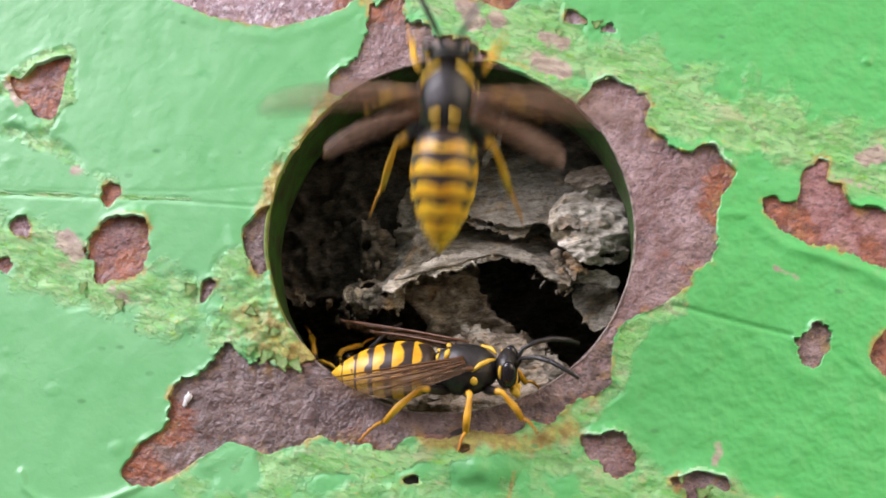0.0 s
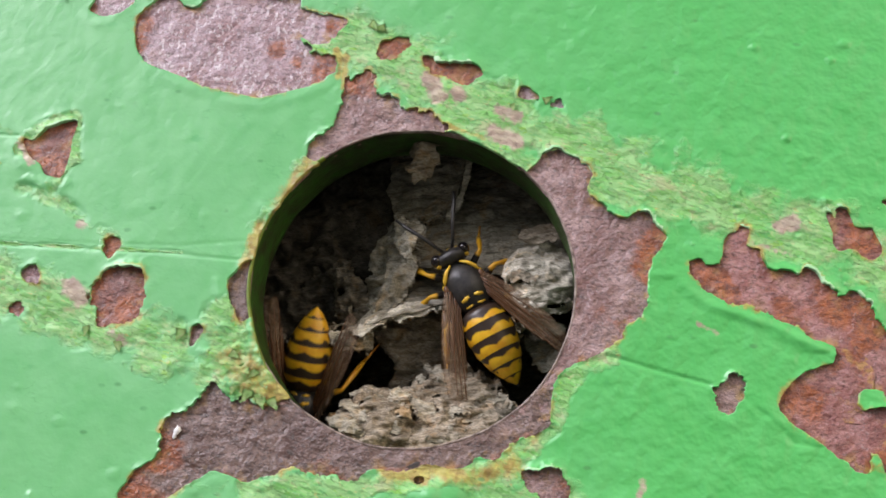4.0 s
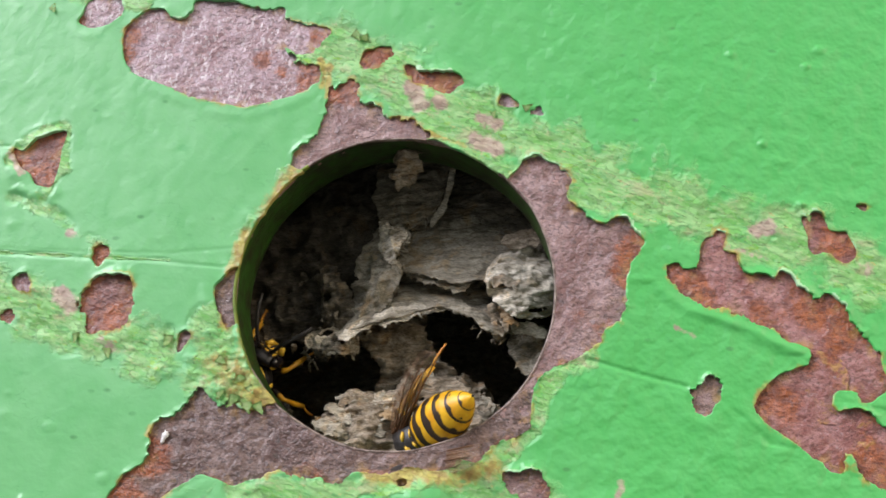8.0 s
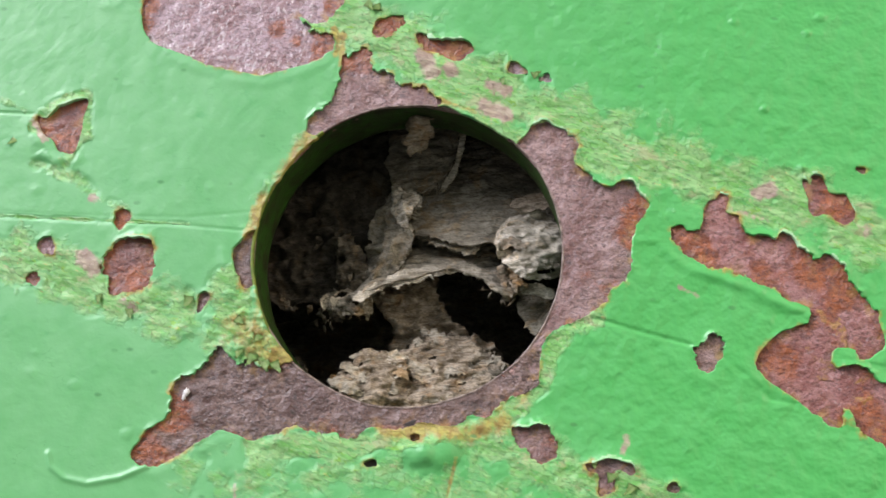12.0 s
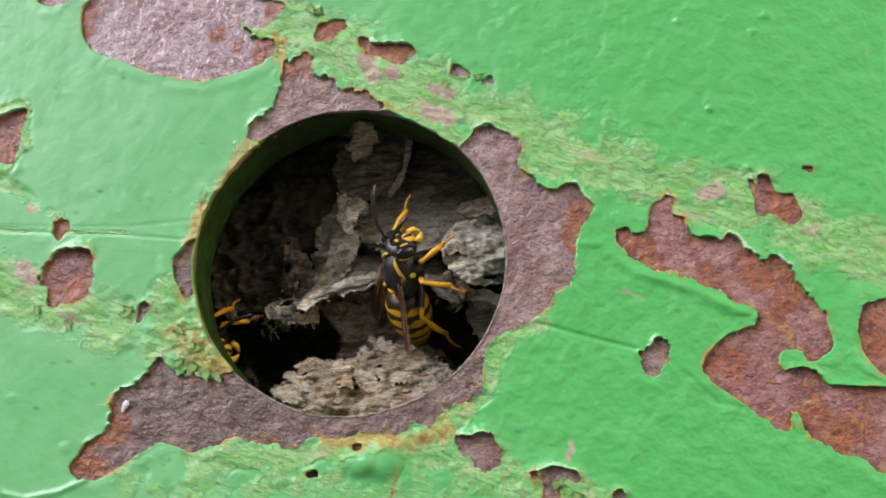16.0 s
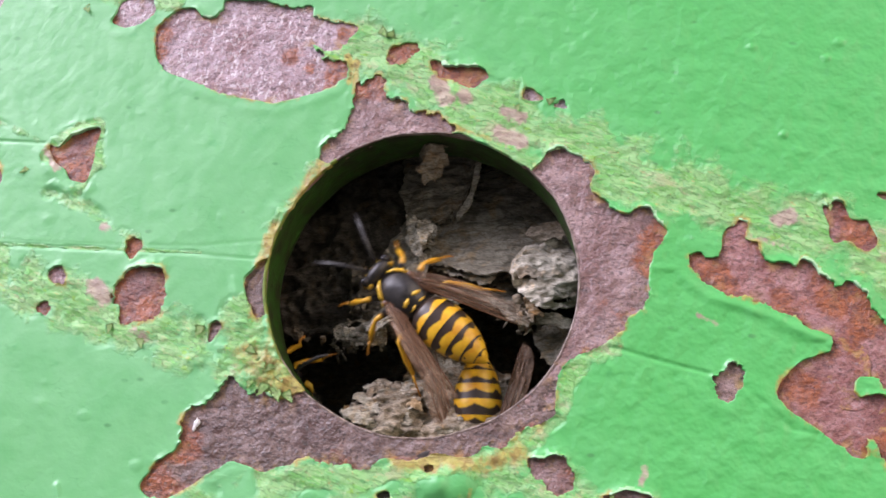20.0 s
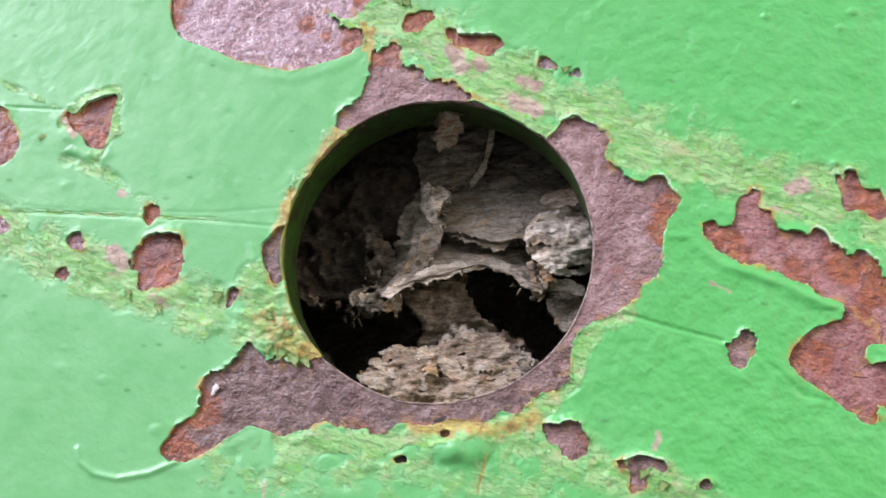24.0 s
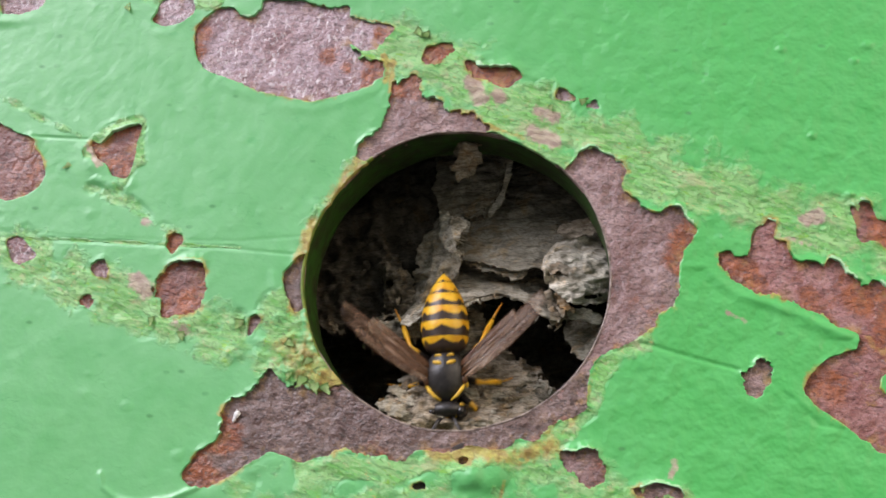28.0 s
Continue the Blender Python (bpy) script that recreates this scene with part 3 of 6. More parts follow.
flaked(RUST_RED, "", (-1, 18.7), (-0.4, 18.7), (0.4, 18.3), (1.1, 18.3), (2.5, 18.4), (3.5, 18.1), (3.7, 17.5), (3, 17.1), (2.5, 16.7), (1.2, 17), (0.7, 17.3), (-0.1, 17.4), (-0.5, 17.9))
flaked(PRIMER, "", (6.8, 16), (7, 16.7), (7.5, 16.6), (8.2, 16.1), (8.4, 15.8), (7.4, 15.7))
flaked(PRIMER, "", (9.3, 15.3), (10, 15.7), (10.4, 15.2))
flaked(RUST_DEEP, "", (-45.6, 11.4), (-42.7, 10.6), (-40.5, 10.1), (-38.2, 9.3), (-36.9, 7.5), (-36.3, 6.2), (-36.8, 4.9), (-39.1, 3.5), (-40.8, 4.1), (-41.4, 5.4), (-44.4, 5.7))
flaked(PRIMER, "", (-42.5, 2), (-41.3, 2.1), (-40.2, 0.9), (-39.7, -0.1), (-41.9, -0.5))
flaked(PRIMER, "", (-38.7, 0.1), (-37.6, 0.5), (-36.5, -0.4), (-35.6, -1.2), (-37, -2), (-37.8, -1.6))
flaked(PRIMER, "", (-30.7, -1.7), (-29.8, -1), (-29.1, -1.8), (-29, -2.5), (-30.2, -2.4))
flaked(RUST, "", (-16.4, -4.9), (-16, -4.6), (-15.5, -4.8), (-15.5, -5.4), (-15.8, -5.9), (-16.2, -6.6), (-16.4, -5.8))
flaked(PRIMER, "", (-44.1, 22.7), (-39.4, 23.7), (-39.8, 21.8), (-41.8, 21), (-43.7, 21))
flaked(STEEL, "small dark pit", (-1.2, -17), (-0.6, -16.8), (-0.3, -16.95), (-0.2, -17.1), (-0.7, -17.15), (-0.9, -17.25))
flaked(STEEL, "small dark pit", (2.1, -14.7), (2.4, -14.5), (2.7, -14.55), (2.6, -14.75), (2.3, -14.85))
flaked(RUST, "small chip", (34.6, 9.4), (35.5, 9.4), (35.3, 8.9))
flaked(RUST_DEEP, "small chip", (-31, -4.7), (-30.5, -4.3), (-30, -4.7), (-30.4, -5))


def mark(kind, half, strength, *line):
    """Notes a mark along a line, with its half width and its strength or height."""
    kind.append((list(line), half, strength))


WORN = []  # scraped bands of old yellowish coats: a line, its half width, its strength
mark(WORN, 2.3, 1, (-8.8, 20.4), (-1.9, 18.1), (3, 15.4), (7.7, 13.5))
mark(WORN, 2.7, 0.9, (7.7, 13.5), (12.4, 11.6), (16.9, 9.8), (23.5, 7.6), (29.9, 6.4), (37, 3.6), (44, 1.5))
mark(WORN, 2.3, 0.9, (-46, 2), (-38, -0.5), (-31.5, -3), (-26.5, -4.3), (-21.6, -5.7), (-15.5, -7), (-12.5, -7.5))
mark(WORN, 1.3, 0.85, (1.5, 13.9), (5, 12.4), (8.5, 10.2), (10.6, 7.4))
mark(WORN, 1.7, 1.2, (-14, -4), (-13.2, -6.5), (-11.3, -8.3), (-9.2, -9.6))
mark(WORN, 1, 1, (-10, -16.5), (-2.6, -16), (1.6, -14.6), (5.8, -14.3), (8.7, -13))
mark(WORN, 0.8, 0.9, (8.7, -13), (11.6, -9.8), (12.5, -6.3), (15.5, -4))
mark(WORN, 1.7, 0.9, (7.5, -14.5), (11.8, -15.4), (16.1, -16.7), (20.2, -17.8), (24.3, -19.2), (28, -21))
mark(WORN, 2.6, 0.56, (-15, -18.4), (-8, -18.4), (0, -17.8), (9, -18.5))
mark(WORN, 0.7, 0.9, (-32.6, 8.4), (-31.4, 10.4), (-28.8, 11.4), (-28.3, 8), (-29.5, 5.6))
mark(WORN, 0.8, 0.6, (-32, 5.3), (-28.1, 4.1), (-23.9, 1.6))
mark(WORN, 0.8, 0.6, (-12.9, 1), (-11.6, 5), (-9.6, 8.8))
mark(WORN, 0.5, 0.5, (-42, 13), (-34, 9.8))
mark(WORN, 0.16, 0.75, (-46, 0.35), (-32.2, 0.55), (-25.1, 0.75), (-18.1, 0.95))
mark(WORN, 1, 0.8, (-30, 23.5), (-24, 23.2))
STAINED = []  # ochre run-off
mark(STAINED, 1.4, 0.68, (-12.9, -7), (-10.6, -8.8), (-9, -10))
mark(STAINED, 0.9, 0.75, (0.6, -14.2), (3.2, -13.8), (6.5, -14), (9, -12.8))
mark(STAINED, 0.35, 0.5, (9, -12.8), (11.3, -9.8), (11.9, -6.6))
mark(STAINED, 0.2, 0.7, (5.7, -16), (5.3, -19.1))
mark(STAINED, 0.35, 0.9, (-7.4, 18.3), (-7.2, 15.6))
mark(STAINED, 0.3, 0.9, (-4.9, 11.9), (-2.5, 12.7))
mark(STAINED, 0.6, 0.42, (-12.9, 0.4), (-12.4, 3.5), (-11.2, 6.5), (-9.4, 9.2))
mark(STAINED, 0.3, 0.7, (-3.9, 12.3), (-1.2, 12.9), (1.8, 12.9), (4.4, 12.2))
mark(STAINED, 0.3, 0.6, (8.2, 10.2), (9.3, 9.0))
mark(STAINED, 0.3, 0.8, (-8.2, 18.9), (-7.6, 17.6), (-7.8, 16.4))
mark(STAINED, 0.25, 0.9, (-12.6, 0.6), (-12.5, -2.8))
ROSY = []  # faded patches of red primer
mark(ROSY, 0.8, 0.95, (-0.3, 16.9), (0.6, 15.4))
mark(ROSY, 0.7, 0.75, (1.8, 16), (2.3, 15.2))
mark(ROSY, 0.7, 0.8, (5.6, 14.6), (6.8, 14))
mark(ROSY, 0.75, 0.95, (5.2, 12.6), (6.8, 12.1))
mark(ROSY, 0.7, 0.8, (6, 12.6), (6.6, 12.4))
mark(ROSY, 0.7, 0.95, (27.5, 6.9), (28.3, 7.1))
mark(ROSY, 0.5, 0.5, (24.5, 5.5), (28, 4.6))
mark(ROSY, 0.9, 0.85, (-26.5, -2.5), (-25.6, -3.4))
mark(ROSY, 0.6, 0.7, (-22.5, -6), (-21.5, -6.4))
mark(ROSY, 0.5, 0.7, (-26.6, 2.6), (-26.2, 2.4))
mark(ROSY, 0.5, 0.8, (-32.8, 9), (-31.6, 7.6))
mark(ROSY, 0.4, 0.6, (18.3, -14.4), (18.5, -13.2))
mark(ROSY, 0.3, 0.55, (-11.2, -19.6), (-11, -21))
mark(ROSY, 0.3, 0.5, (-10, -20.5), (-8.6, -20.9))
mark(ROSY, 0.25, 0.6, (21.6, -1.2), (23.2, -1.9))
mark(ROSY, 0.9, 0.5, (33, 5.5), (35.5, 4.4))
mark(ROSY, 0.6, 0.9, (-10.5, 20.9), (-9.2, 20.7))
RED = [  # fresh orange rust: place and reach
    (-6.1, 16.2, 1.3), (17.7, 4.6, 1.1), (17.6, 2.6, 0.9), (-17.2, -14.6, 1.6), (-18.6, -17.4, 1.4), (-24.7, 18.3, 1.0), (-24.5, 20.2, 0.9), (-9.0, 17.4, 1.1),
    (-11.4, 17.5, 0.7), (-13.2, 18.5, 0.9), (-8.8, 20.9, 0.7), (21.6, 3.0, 1.1), (23.0, 2.2, 0.9), (24.0, 1.3, 0.7), (27.8, 0.7, 0.9), (31.8, 0.6, 1.2), (33.9, -1.0, 1.2),
    (29.6, -6.4, 1.2), (36.2, -9.6, 1.0), (38.2, -10.8, 1.3), (40.6, -3.6, 1.6), (33.4, 6.5, 1.0), (1.6, 17.6, 1.5), (-3.4, 19.4, 0.9), (-21.8, -3.8, 1.0), (-30.0, 7.0, 1.0), (-29.3, 21.2, 0.6),
]
LIFTED = [  # where the paint's edge has curled up: place and reach
    (11.4, -13.4, 1.6), (17.4, -15.2, 1.9), (1.6, 18.1, 2.2), (17.8, 6.3, 1.3), (31.2, 8.2, 1.1), (34.6, 2.2, 1.6), (30.0, 3.2, 1.6), (-9.6, 19.9, 1.2), (-22.4, -0.9, 1.6),
    (-30.2, 11.0, 1.6), (-15.9, -4.9, 0.9), (10.0, 11.3, 1.5), (-26.2, 22.4, 1.2), (24.3, -5.0, 0.5), (6.9, 16.5, 0.7), (9.7, 15.6, 0.5),
]
FURROWS = []  # scratches and the lips of old coats: a line, its half width, its height
mark(FURROWS, 0.09, -0.03, (-46, 1), (-32.3, 0.9), (-25.2, 1.1), (-18.2, 1.5), (-12.6, 2.4))
mark(FURROWS, 0.1, -0.06, (-46, 0.2), (-32.2, 0.4), (-25.1, 0.6), (-18.1, 0.8), (-13.5, 0.7))
mark(FURROWS, 0.3, 0.08, (17.9, 2.3), (19.8, 2.2), (20.9, 1.2), (22.6, 0.1), (27.5, -1.1), (31.7, -2.8))
mark(FURROWS, 0.14, -0.14, (15.2, -4.2), (19.4, -5.1), (22.8, -5.7))
mark(FURROWS, 0.2, -0.07, (25.1, -6.4), (27.2, -7.8), (28.9, -9.4), (30.8, -9.6))
mark(FURROWS, 0.22, 0.14, (-26.6, -18.6), (-26.2, -19.6), (-24.9, -20.4), (-23, -20.6), (-20.4, -19.9), (-18.4, -18.8))
mark(FURROWS, 0.08, -0.12, (-38.8, 9.5), (-33.1, 9.6))
mark(FURROWS, 0.07, -0.08, (6.4, -15.2), (5.7, -17), (5.3, -19.1))

panel = thing("steel_panel", "green painted steel panel with flaking paint, rust and a round hole", "panel", kind="structure")
FINE = 0.14
wide = np.array([2.0, 5.0, 12.0, 30.0, 70.0])
xs = np.concatenate([-47 - wide[::-1], np.arange(-47, 44.5, FINE), 44.5 + wide])
zs = np.concatenate([-26 - wide[::-1], np.arange(-26, 30, FINE), 30 + wide])
X, Z = np.meshgrid(xs, zs, indexing="ij")
hole = RADIUS - np.hypot(X, Z)
torn = np.clip(0.55 + 0.9 * rough(X, Z, 6.0, 35, 2), 0.2, 1.3)          # some edges are torn, others clean
jag = torn * (0.2 * rough(X, Z, 1.6, 11, 4) + 0.24 * np.abs(rough(X, Z, 0.7, 31, 3)) + 0.2 * np.round(1.6 * rough(X, Z, 1.5, 33, 2)) / 1.6) - 0.04
bare = hole - 0.02 + 0.13 * rough(X, Z, 1.8, 5, 3)


def rounded(outline):
    """The outline with its corners cut."""
    closed = outline + outline[:1]
    return [(a[0] * (1 - f) + b[0] * f, a[1] * (1 - f) + b[1] * f) for a, b in zip(closed, closed[1:]) for f in (0.17, 0.83)]


FLAKED = [(material, label, rounded(outline)) for material, label, outline in FLAKED]
for _, _, outline in FLAKED:
    ox, oz = np.array(outline).T
    i = np.where((xs > ox.min() - 3) & (xs < ox.max() + 3))[0]
    j = np.where((zs > oz.min() - 3) & (zs < oz.max() + 3))[0]
    box = np.ix_(i, j)
    fit = min(1.0, 0.8 + np.ptp(ox) * np.ptp(oz) / 40)
    bare[box] = np.maximum(bare[box], inside(outline, X[box], Z[box]) + fit * jag[box] + 0.1)
chipped = np.full(X.shape, -9.0)
for _, _, outline in FLAKED:
    ox, oz = np.array(outline).T
    if np.ptp(ox) * np.ptp(oz) > 4:
        i = np.where((xs > ox.min() - 3) & (xs < ox.max() + 3))[0]
        j = np.where((zs > oz.min() - 3) & (zs < oz.max() + 3))[0]
        chipped[np.ix_(i, j)] = np.maximum(chipped[np.ix_(i, j)], inside(outline, X[np.ix_(i, j)], Z[np.ix_(i, j)]))
left = -bare                          # paint is left where this is positive


def spread(marks):
    out = np.zeros(X.shape)
    for line, half, strength in marks:
        out = np.maximum(out, strength * np.exp(-(along(line, X, Z) / half) ** 2 * 0.7))
    return out


worn = spread(WORN)
worn = np.clip(worn + 0.35 * worn * rough(X, Z, 1.6, 51) - 0.04, 0, 1.2)
fringe = np.exp(-np.clip(left, 0, 9) / 0.5)
stain = np.clip(spread(STAINED) + 0.9 * fringe * (0.45 + 0.6 * rough(X, Z, 2.5, 61)), 0, 1.1)
stain = np.maximum(stain, 0.5 * np.exp(-np.clip(-hole, 0, 9) / 0.25) * (X < 2))
rosy = spread(ROSY)
curl = np.clip(0.1 + 0.8 * rough(X, Z, 2.2, 71, 3), 0, 1) * np.exp(-np.clip(left, 0, 9) / 0.35)
gx, gz = np.gradient(left, xs, zs)
ux, uz = np.gradient(-chipped, xs, zs)
over = np.clip(0.25 * ux + 0.9 * uz, 0, 1)
upper = np.clip(0.25 * gx + 0.9 * gz, 0, 1)            # edges above a bare patch have lifted most
lifted = np.zeros(X.shape)
for lx, lz, lr in LIFTED:
    lifted = np.maximum(lifted, np.exp(-(np.hypot(X - lx, Z - lz) / lr) ** 4))
curl = curl * (0.15 + 0.6 * upper) + 0.75 * lifted * over * np.exp(-np.clip(left, 0, 9) / 0.55)
height = 0.2 + 0.06 * rough(X, Z, 9, 81, 2) + 0.012 * rough(X, Z, 1.7, 86, 2) + 0.4 * curl
under = np.clip(-0.25 * ux - 0.9 * uz, 0, 1) * np.clip(0.6 + rough(X, Z, 5, 88, 2), 0, 1.2)
height += 0.13 * under * np.exp(-((np.clip(-chipped, 0, 9) - 0.8) / 0.45) ** 2)      # rounded beads of paint below the patches
scraped = np.clip((worn - 0.35) * 4, 0, 1)
lengthwise, crosswise = 0.95 * X - 0.3 * Z, 0.3 * X + 0.95 * Z
scale_ = rough(lengthwise * 0.45, crosswise, 1.1, 191, 4)
height -= scraped * (0.09 - 0.085 * np.round(2.4 * scale_) / 2.4 - 0.035 * rough(lengthwise * 0.5, crosswise, 0.5, 195, 3))     # torn layers of old coats
scaly = np.exp(-((X + 11.8) ** 2 + (Z + 7) ** 2) / 16) + np.exp(-((X + 27) ** 2 / 40 + (Z - 7.5) ** 2 / 12)) + np.exp(-((X - 17) ** 2 / 6 + (Z + 15.3) ** 2 / 3))
height += 0.07 * np.clip(scaly, 0, 1) * scraped * np.round(1.8 * rough(X, Z, 0.9, 197, 3)) / 1.8
for line, half, up in FURROWS:
    height += up * np.exp(-(along(line, X, Z) / half) ** 2)
blisters = np.random.default_rng(4)
for k in range(110):
    bx, bz, br = blisters.uniform(-44, 43), blisters.uniform(-24, 29), blisters.uniform(0.1, 0.26)
    if k % 5 == 0:
        br *= 1.6
    i, j = np.where(np.abs(xs - bx) < 2)[0], np.where(np.abs(zs - bz) < 2)[0]
    box = np.ix_(i, j)
    height[box] += 0.13 * br * np.exp(-(np.hypot((X[box] - bx) * 0.8, Z[box] - bz) / br) ** 2)
for bx, bz, br, up in ((-17.2, -7.9, 0.7, 0.14), (4.3, -15.6, 1.3, 0.42), (2.6, -15.9, 1.0, 0.36), (27.5, 13.8, 0.25, 0.12), (30.6, 9.1, 0.25, 0.15), (24.8, 21.2, 0.3, 0.1),
                       (31.6, 22.0, 0.35, 0.12), (30.6, 20.5, 0.3, 0.12), (-25.4, -13.0, 0.4, 0.05), (-20.5, -16.5, 0.4, 0.05)):
    height += up * np.exp(-(np.hypot((X - bx) * 0.8, Z - bz) / br) ** 4)     # paint blisters
for k in range(330):                  # thumbnail-shaped lifted flakes on the old bands
    bx, bz, br = blisters.uniform(-44, 43), blisters.uniform(-24, 29), blisters.uniform(0.25, 0.8)
    if k > 260:
        bx, bz, br = -11.8 + blisters.normal(0, 1.7), -7.2 + blisters.normal(0, 1.7), blisters.uniform(0.3, 0.7)
    i, j = np.where(np.abs(xs - bx) < 2)[0], np.where(np.abs(zs - bz) < 2)[0]
    if len(i) and len(j) and worn[i[len(i) // 2], j[len(j) // 2]] > 0.3:
        box = np.ix_(i, j)
        lip = 0.04 + 0.05 * scaly[i[len(i) // 2], j[len(j) // 2]]
        r = np.hypot(X[box] - bx, (Z[box] - bz) * 1.4) + 0.2 * rough(X[box], Z[box], 0.8, 300 + k, 2)
        height[box] += np.where(r < br, lip * np.clip((Z[box] - bz) / br + 0.6, 0, 1), 0)
# edges above bare patches take the painted highlight colour
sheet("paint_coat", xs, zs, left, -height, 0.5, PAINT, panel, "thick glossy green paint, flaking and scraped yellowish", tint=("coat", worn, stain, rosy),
      edge=(PAINT_EDGE_LIT, (left < 0.1 + 0.2 * lifted + 0.1 * rough(X, Z, 1.1, 95, 2)) & (over > 0.5) & (chipped > -1.2) & (rough(X, Z, 3.5, 97, 2) + 1.2 * lifted > 0.25)))

for k, (material, label, outline) in enumerate(FLAKED):
    ox, oz = np.array(outline).T
    us, vs = np.arange(ox.min() - 1.6, ox.max() + 1.6, 0.16), np.arange(oz.min() - 1.6, oz.max() + 1.6, 0.16)
    U, V = np.meshgrid(us, vs, indexing="ij")
    d = inside(outline, U, V)
    keep = np.minimum(d + 1.2, np.hypot(U, V) - RADIUS)
    face = 0.05 - 0.04 * rough(U, V, 1.3, 400 + k, 3) - 0.045 * rough(U * 0.8, V, 0.5, 500 + k, 3) + 0.012 * (k % 5)
    rim = np.exp(-np.clip(d, 0, 9) / 0.5)
    red = np.zeros(U.shape)
    for rx, rz, rr in RED:
        red = np.maximum(red, np.exp(-(np.hypot(U - rx, V - rz) / rr) ** 2))
    sheet("rust_patch", us, vs, keep, face, 0.4, material, panel, label, tint=("rim", rim, red, rim))

ps = np.concatenate([np.linspace(-117, -16, 12), np.arange(-14, 14.01, 0.35), np.linspace(16, 114, 12)])
U, V = np.meshgrid(ps, ps, indexing="ij")
sheet("steel_plate", ps, ps, np.hypot(U, V) - RADIUS, np.full(U.shape, 0.3), 0.6, RUST, panel, "rusty steel under the paint")


def turned(profile, sides=128, wobble=0.0, seed=1, arc=(0, 1)):
    """A ring turned about the hole's axis from (radius, depth) pairs, mm."""
    bm = bmesh.new()
    rings = []
    for r, y in profile:
        rings.append([])
        for k in range(sides):
            a = 2 * math.pi * (arc[0] + (arc[1] - arc[0]) * k / (sides if arc == (0, 1) else sides - 1))
            w = r + wobble * noise.noise((math.cos(a) * 4, y * 0.6 + seed, math.sin(a) * 4))
            rings[-1].append(bm.verts.new((w * math.cos(a), y, w * math.sin(a))))
    for a, b in zip(rings, rings[1:]):
        for k in range(sides if arc == (0, 1) else sides - 1):
            bm.faces.new((a[k], b[k], b[(k + 1) % sides], a[(k + 1) % sides]))
    return bm


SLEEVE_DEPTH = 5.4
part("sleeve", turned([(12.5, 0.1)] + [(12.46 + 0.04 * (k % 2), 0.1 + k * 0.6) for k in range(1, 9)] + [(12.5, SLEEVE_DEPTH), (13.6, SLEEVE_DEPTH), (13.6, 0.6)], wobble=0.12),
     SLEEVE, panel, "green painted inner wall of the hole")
part("worn_rim", turned([(12.62, 0.06), (12.56, 0.0), (12.49, 0.03), (12.44, 0.2), (12.5, 0.5)], wobble=0.14, seed=5), WORN_STEEL, panel, "worn bare edge of the hole")
# left arc of the rim, its olive brightened in colour as a lit edge
part("paint_rim", turned([(12.66, 0.0), (12.6, -0.06), (12.47, -0.03), (12.4, 0.2), (12.48, 0.6)], wobble=0.1, seed=8, arc=(0.36, 0.63)), OLIVE, panel, "olive painted edge of the hole, lit tone in its colour")
speck = egg((-16.2, -0.05, -12.8), (0.24, 0.1, 0.3), u=16, v=12, shape=lambda c: 1 + 0.7 * noise.noise(c * 2.2))
egg((-16.35, -0.05, -13.2), (0.16, 0.08, 0.24), speck, u=12, v=8, shape=lambda c: 1 + 0.6 * noise.noise(c * 2.5))
part("white_speck", speck, WHITE, panel, "small white speck on the rust")


def flake(x, z, size, turn, lift, seed):
    """A torn tongue of paint still hanging by one edge, its tip curled up a little."""
    bm, rows, dice = bmesh.new(), [], random.Random(seed)
    lean_ = dice.uniform(-0.4, 0.4)
    for i in range(9):
        u, row = i / 8, []
        wide_ = (1 - u ** 1.4) * 0.75 + 0.05
        for j in range(7):
            v = j / 6 - 0.5
            w = v * wide_ + lean_ * u * u + 0.16 * noise.noise((u * 5 + seed, v * 4, seed))
            row.append(bm.verts.new((size * w, -0.22 - 0.35 * lift * size * u ** 2.2 + 0.04 * noise.noise((u * 4, v * 4, seed)), size * (u - 0.15))))
        rows.append(row)
    for a, b in zip(rows, rows[1:]):
        for j in range(6):
            bm.faces.new((a[j], a[j + 1], b[j + 1], b[j]))
    bmesh.ops.solidify(bm, geom=bm.faces[:], thickness=0.06)
    for v in bm.verts:
        v.co = Matrix.Rotation(radians(turn), 4, "Y") @ v.co + Vector((x, 0, z))
    part("paint_flake", bm, FLAKE, panel, "curled flake of paint")


for k, (fx, fz, size, turn, lift) in enumerate(((-34.2, 7.4, 1.0, 200, 0.6), (-33.4, 7.9, 0.7, 30, 0.4), (-5.6, 21.3, 1.0, 120, 0.8), (-4.6, 21.0, 0.9, -100, 0.6),
                                                (-31.9, 22.4, 1.0, 160, 0.8), (-12.4, -8.7, 1.3, 175, 0.5), (-11.2, -9.4, 1.2, 190, 0.6), (-10.3, -9.6, 1.4, 165, 0.6), (-9.4, -9.9, 1.1, 150, 0.5),
                                                (-11.8, -7.4, 1.0, 150, 0.7), (-10.9, -7.8, 0.9, 210, 0.7), (-12.9, -6.6, 0.9, 120, 0.6), (-10.2, -8.6, 0.8, 140, 0.7),
                                                (16.2, -15.1, 0.9, 190, 0.8), (17.4, -16.4, 1.0, 80, 0.6), (19.2, -16.9, 1.0, 200, 0.6), (0.6, 18.8, 0.5, 175, 0.4),
                                                (8.9, 15.6, 0.8, 60, 0.9), (31.2, 8.2, 0.6, 190, 0.7), (-17.1, -5.2, 1.1, 185, 0.6), (-24.6, -5.6, 0.8, 160, 0.6), (-21.9, -6.6, 0.9, 175, 0.6), (6.4, 15.1, 0.6, 150, 0.6), (10.2, 11.9, 0.7, 200, 0.5))):
    flake(fx, fz, size, turn, lift, k)


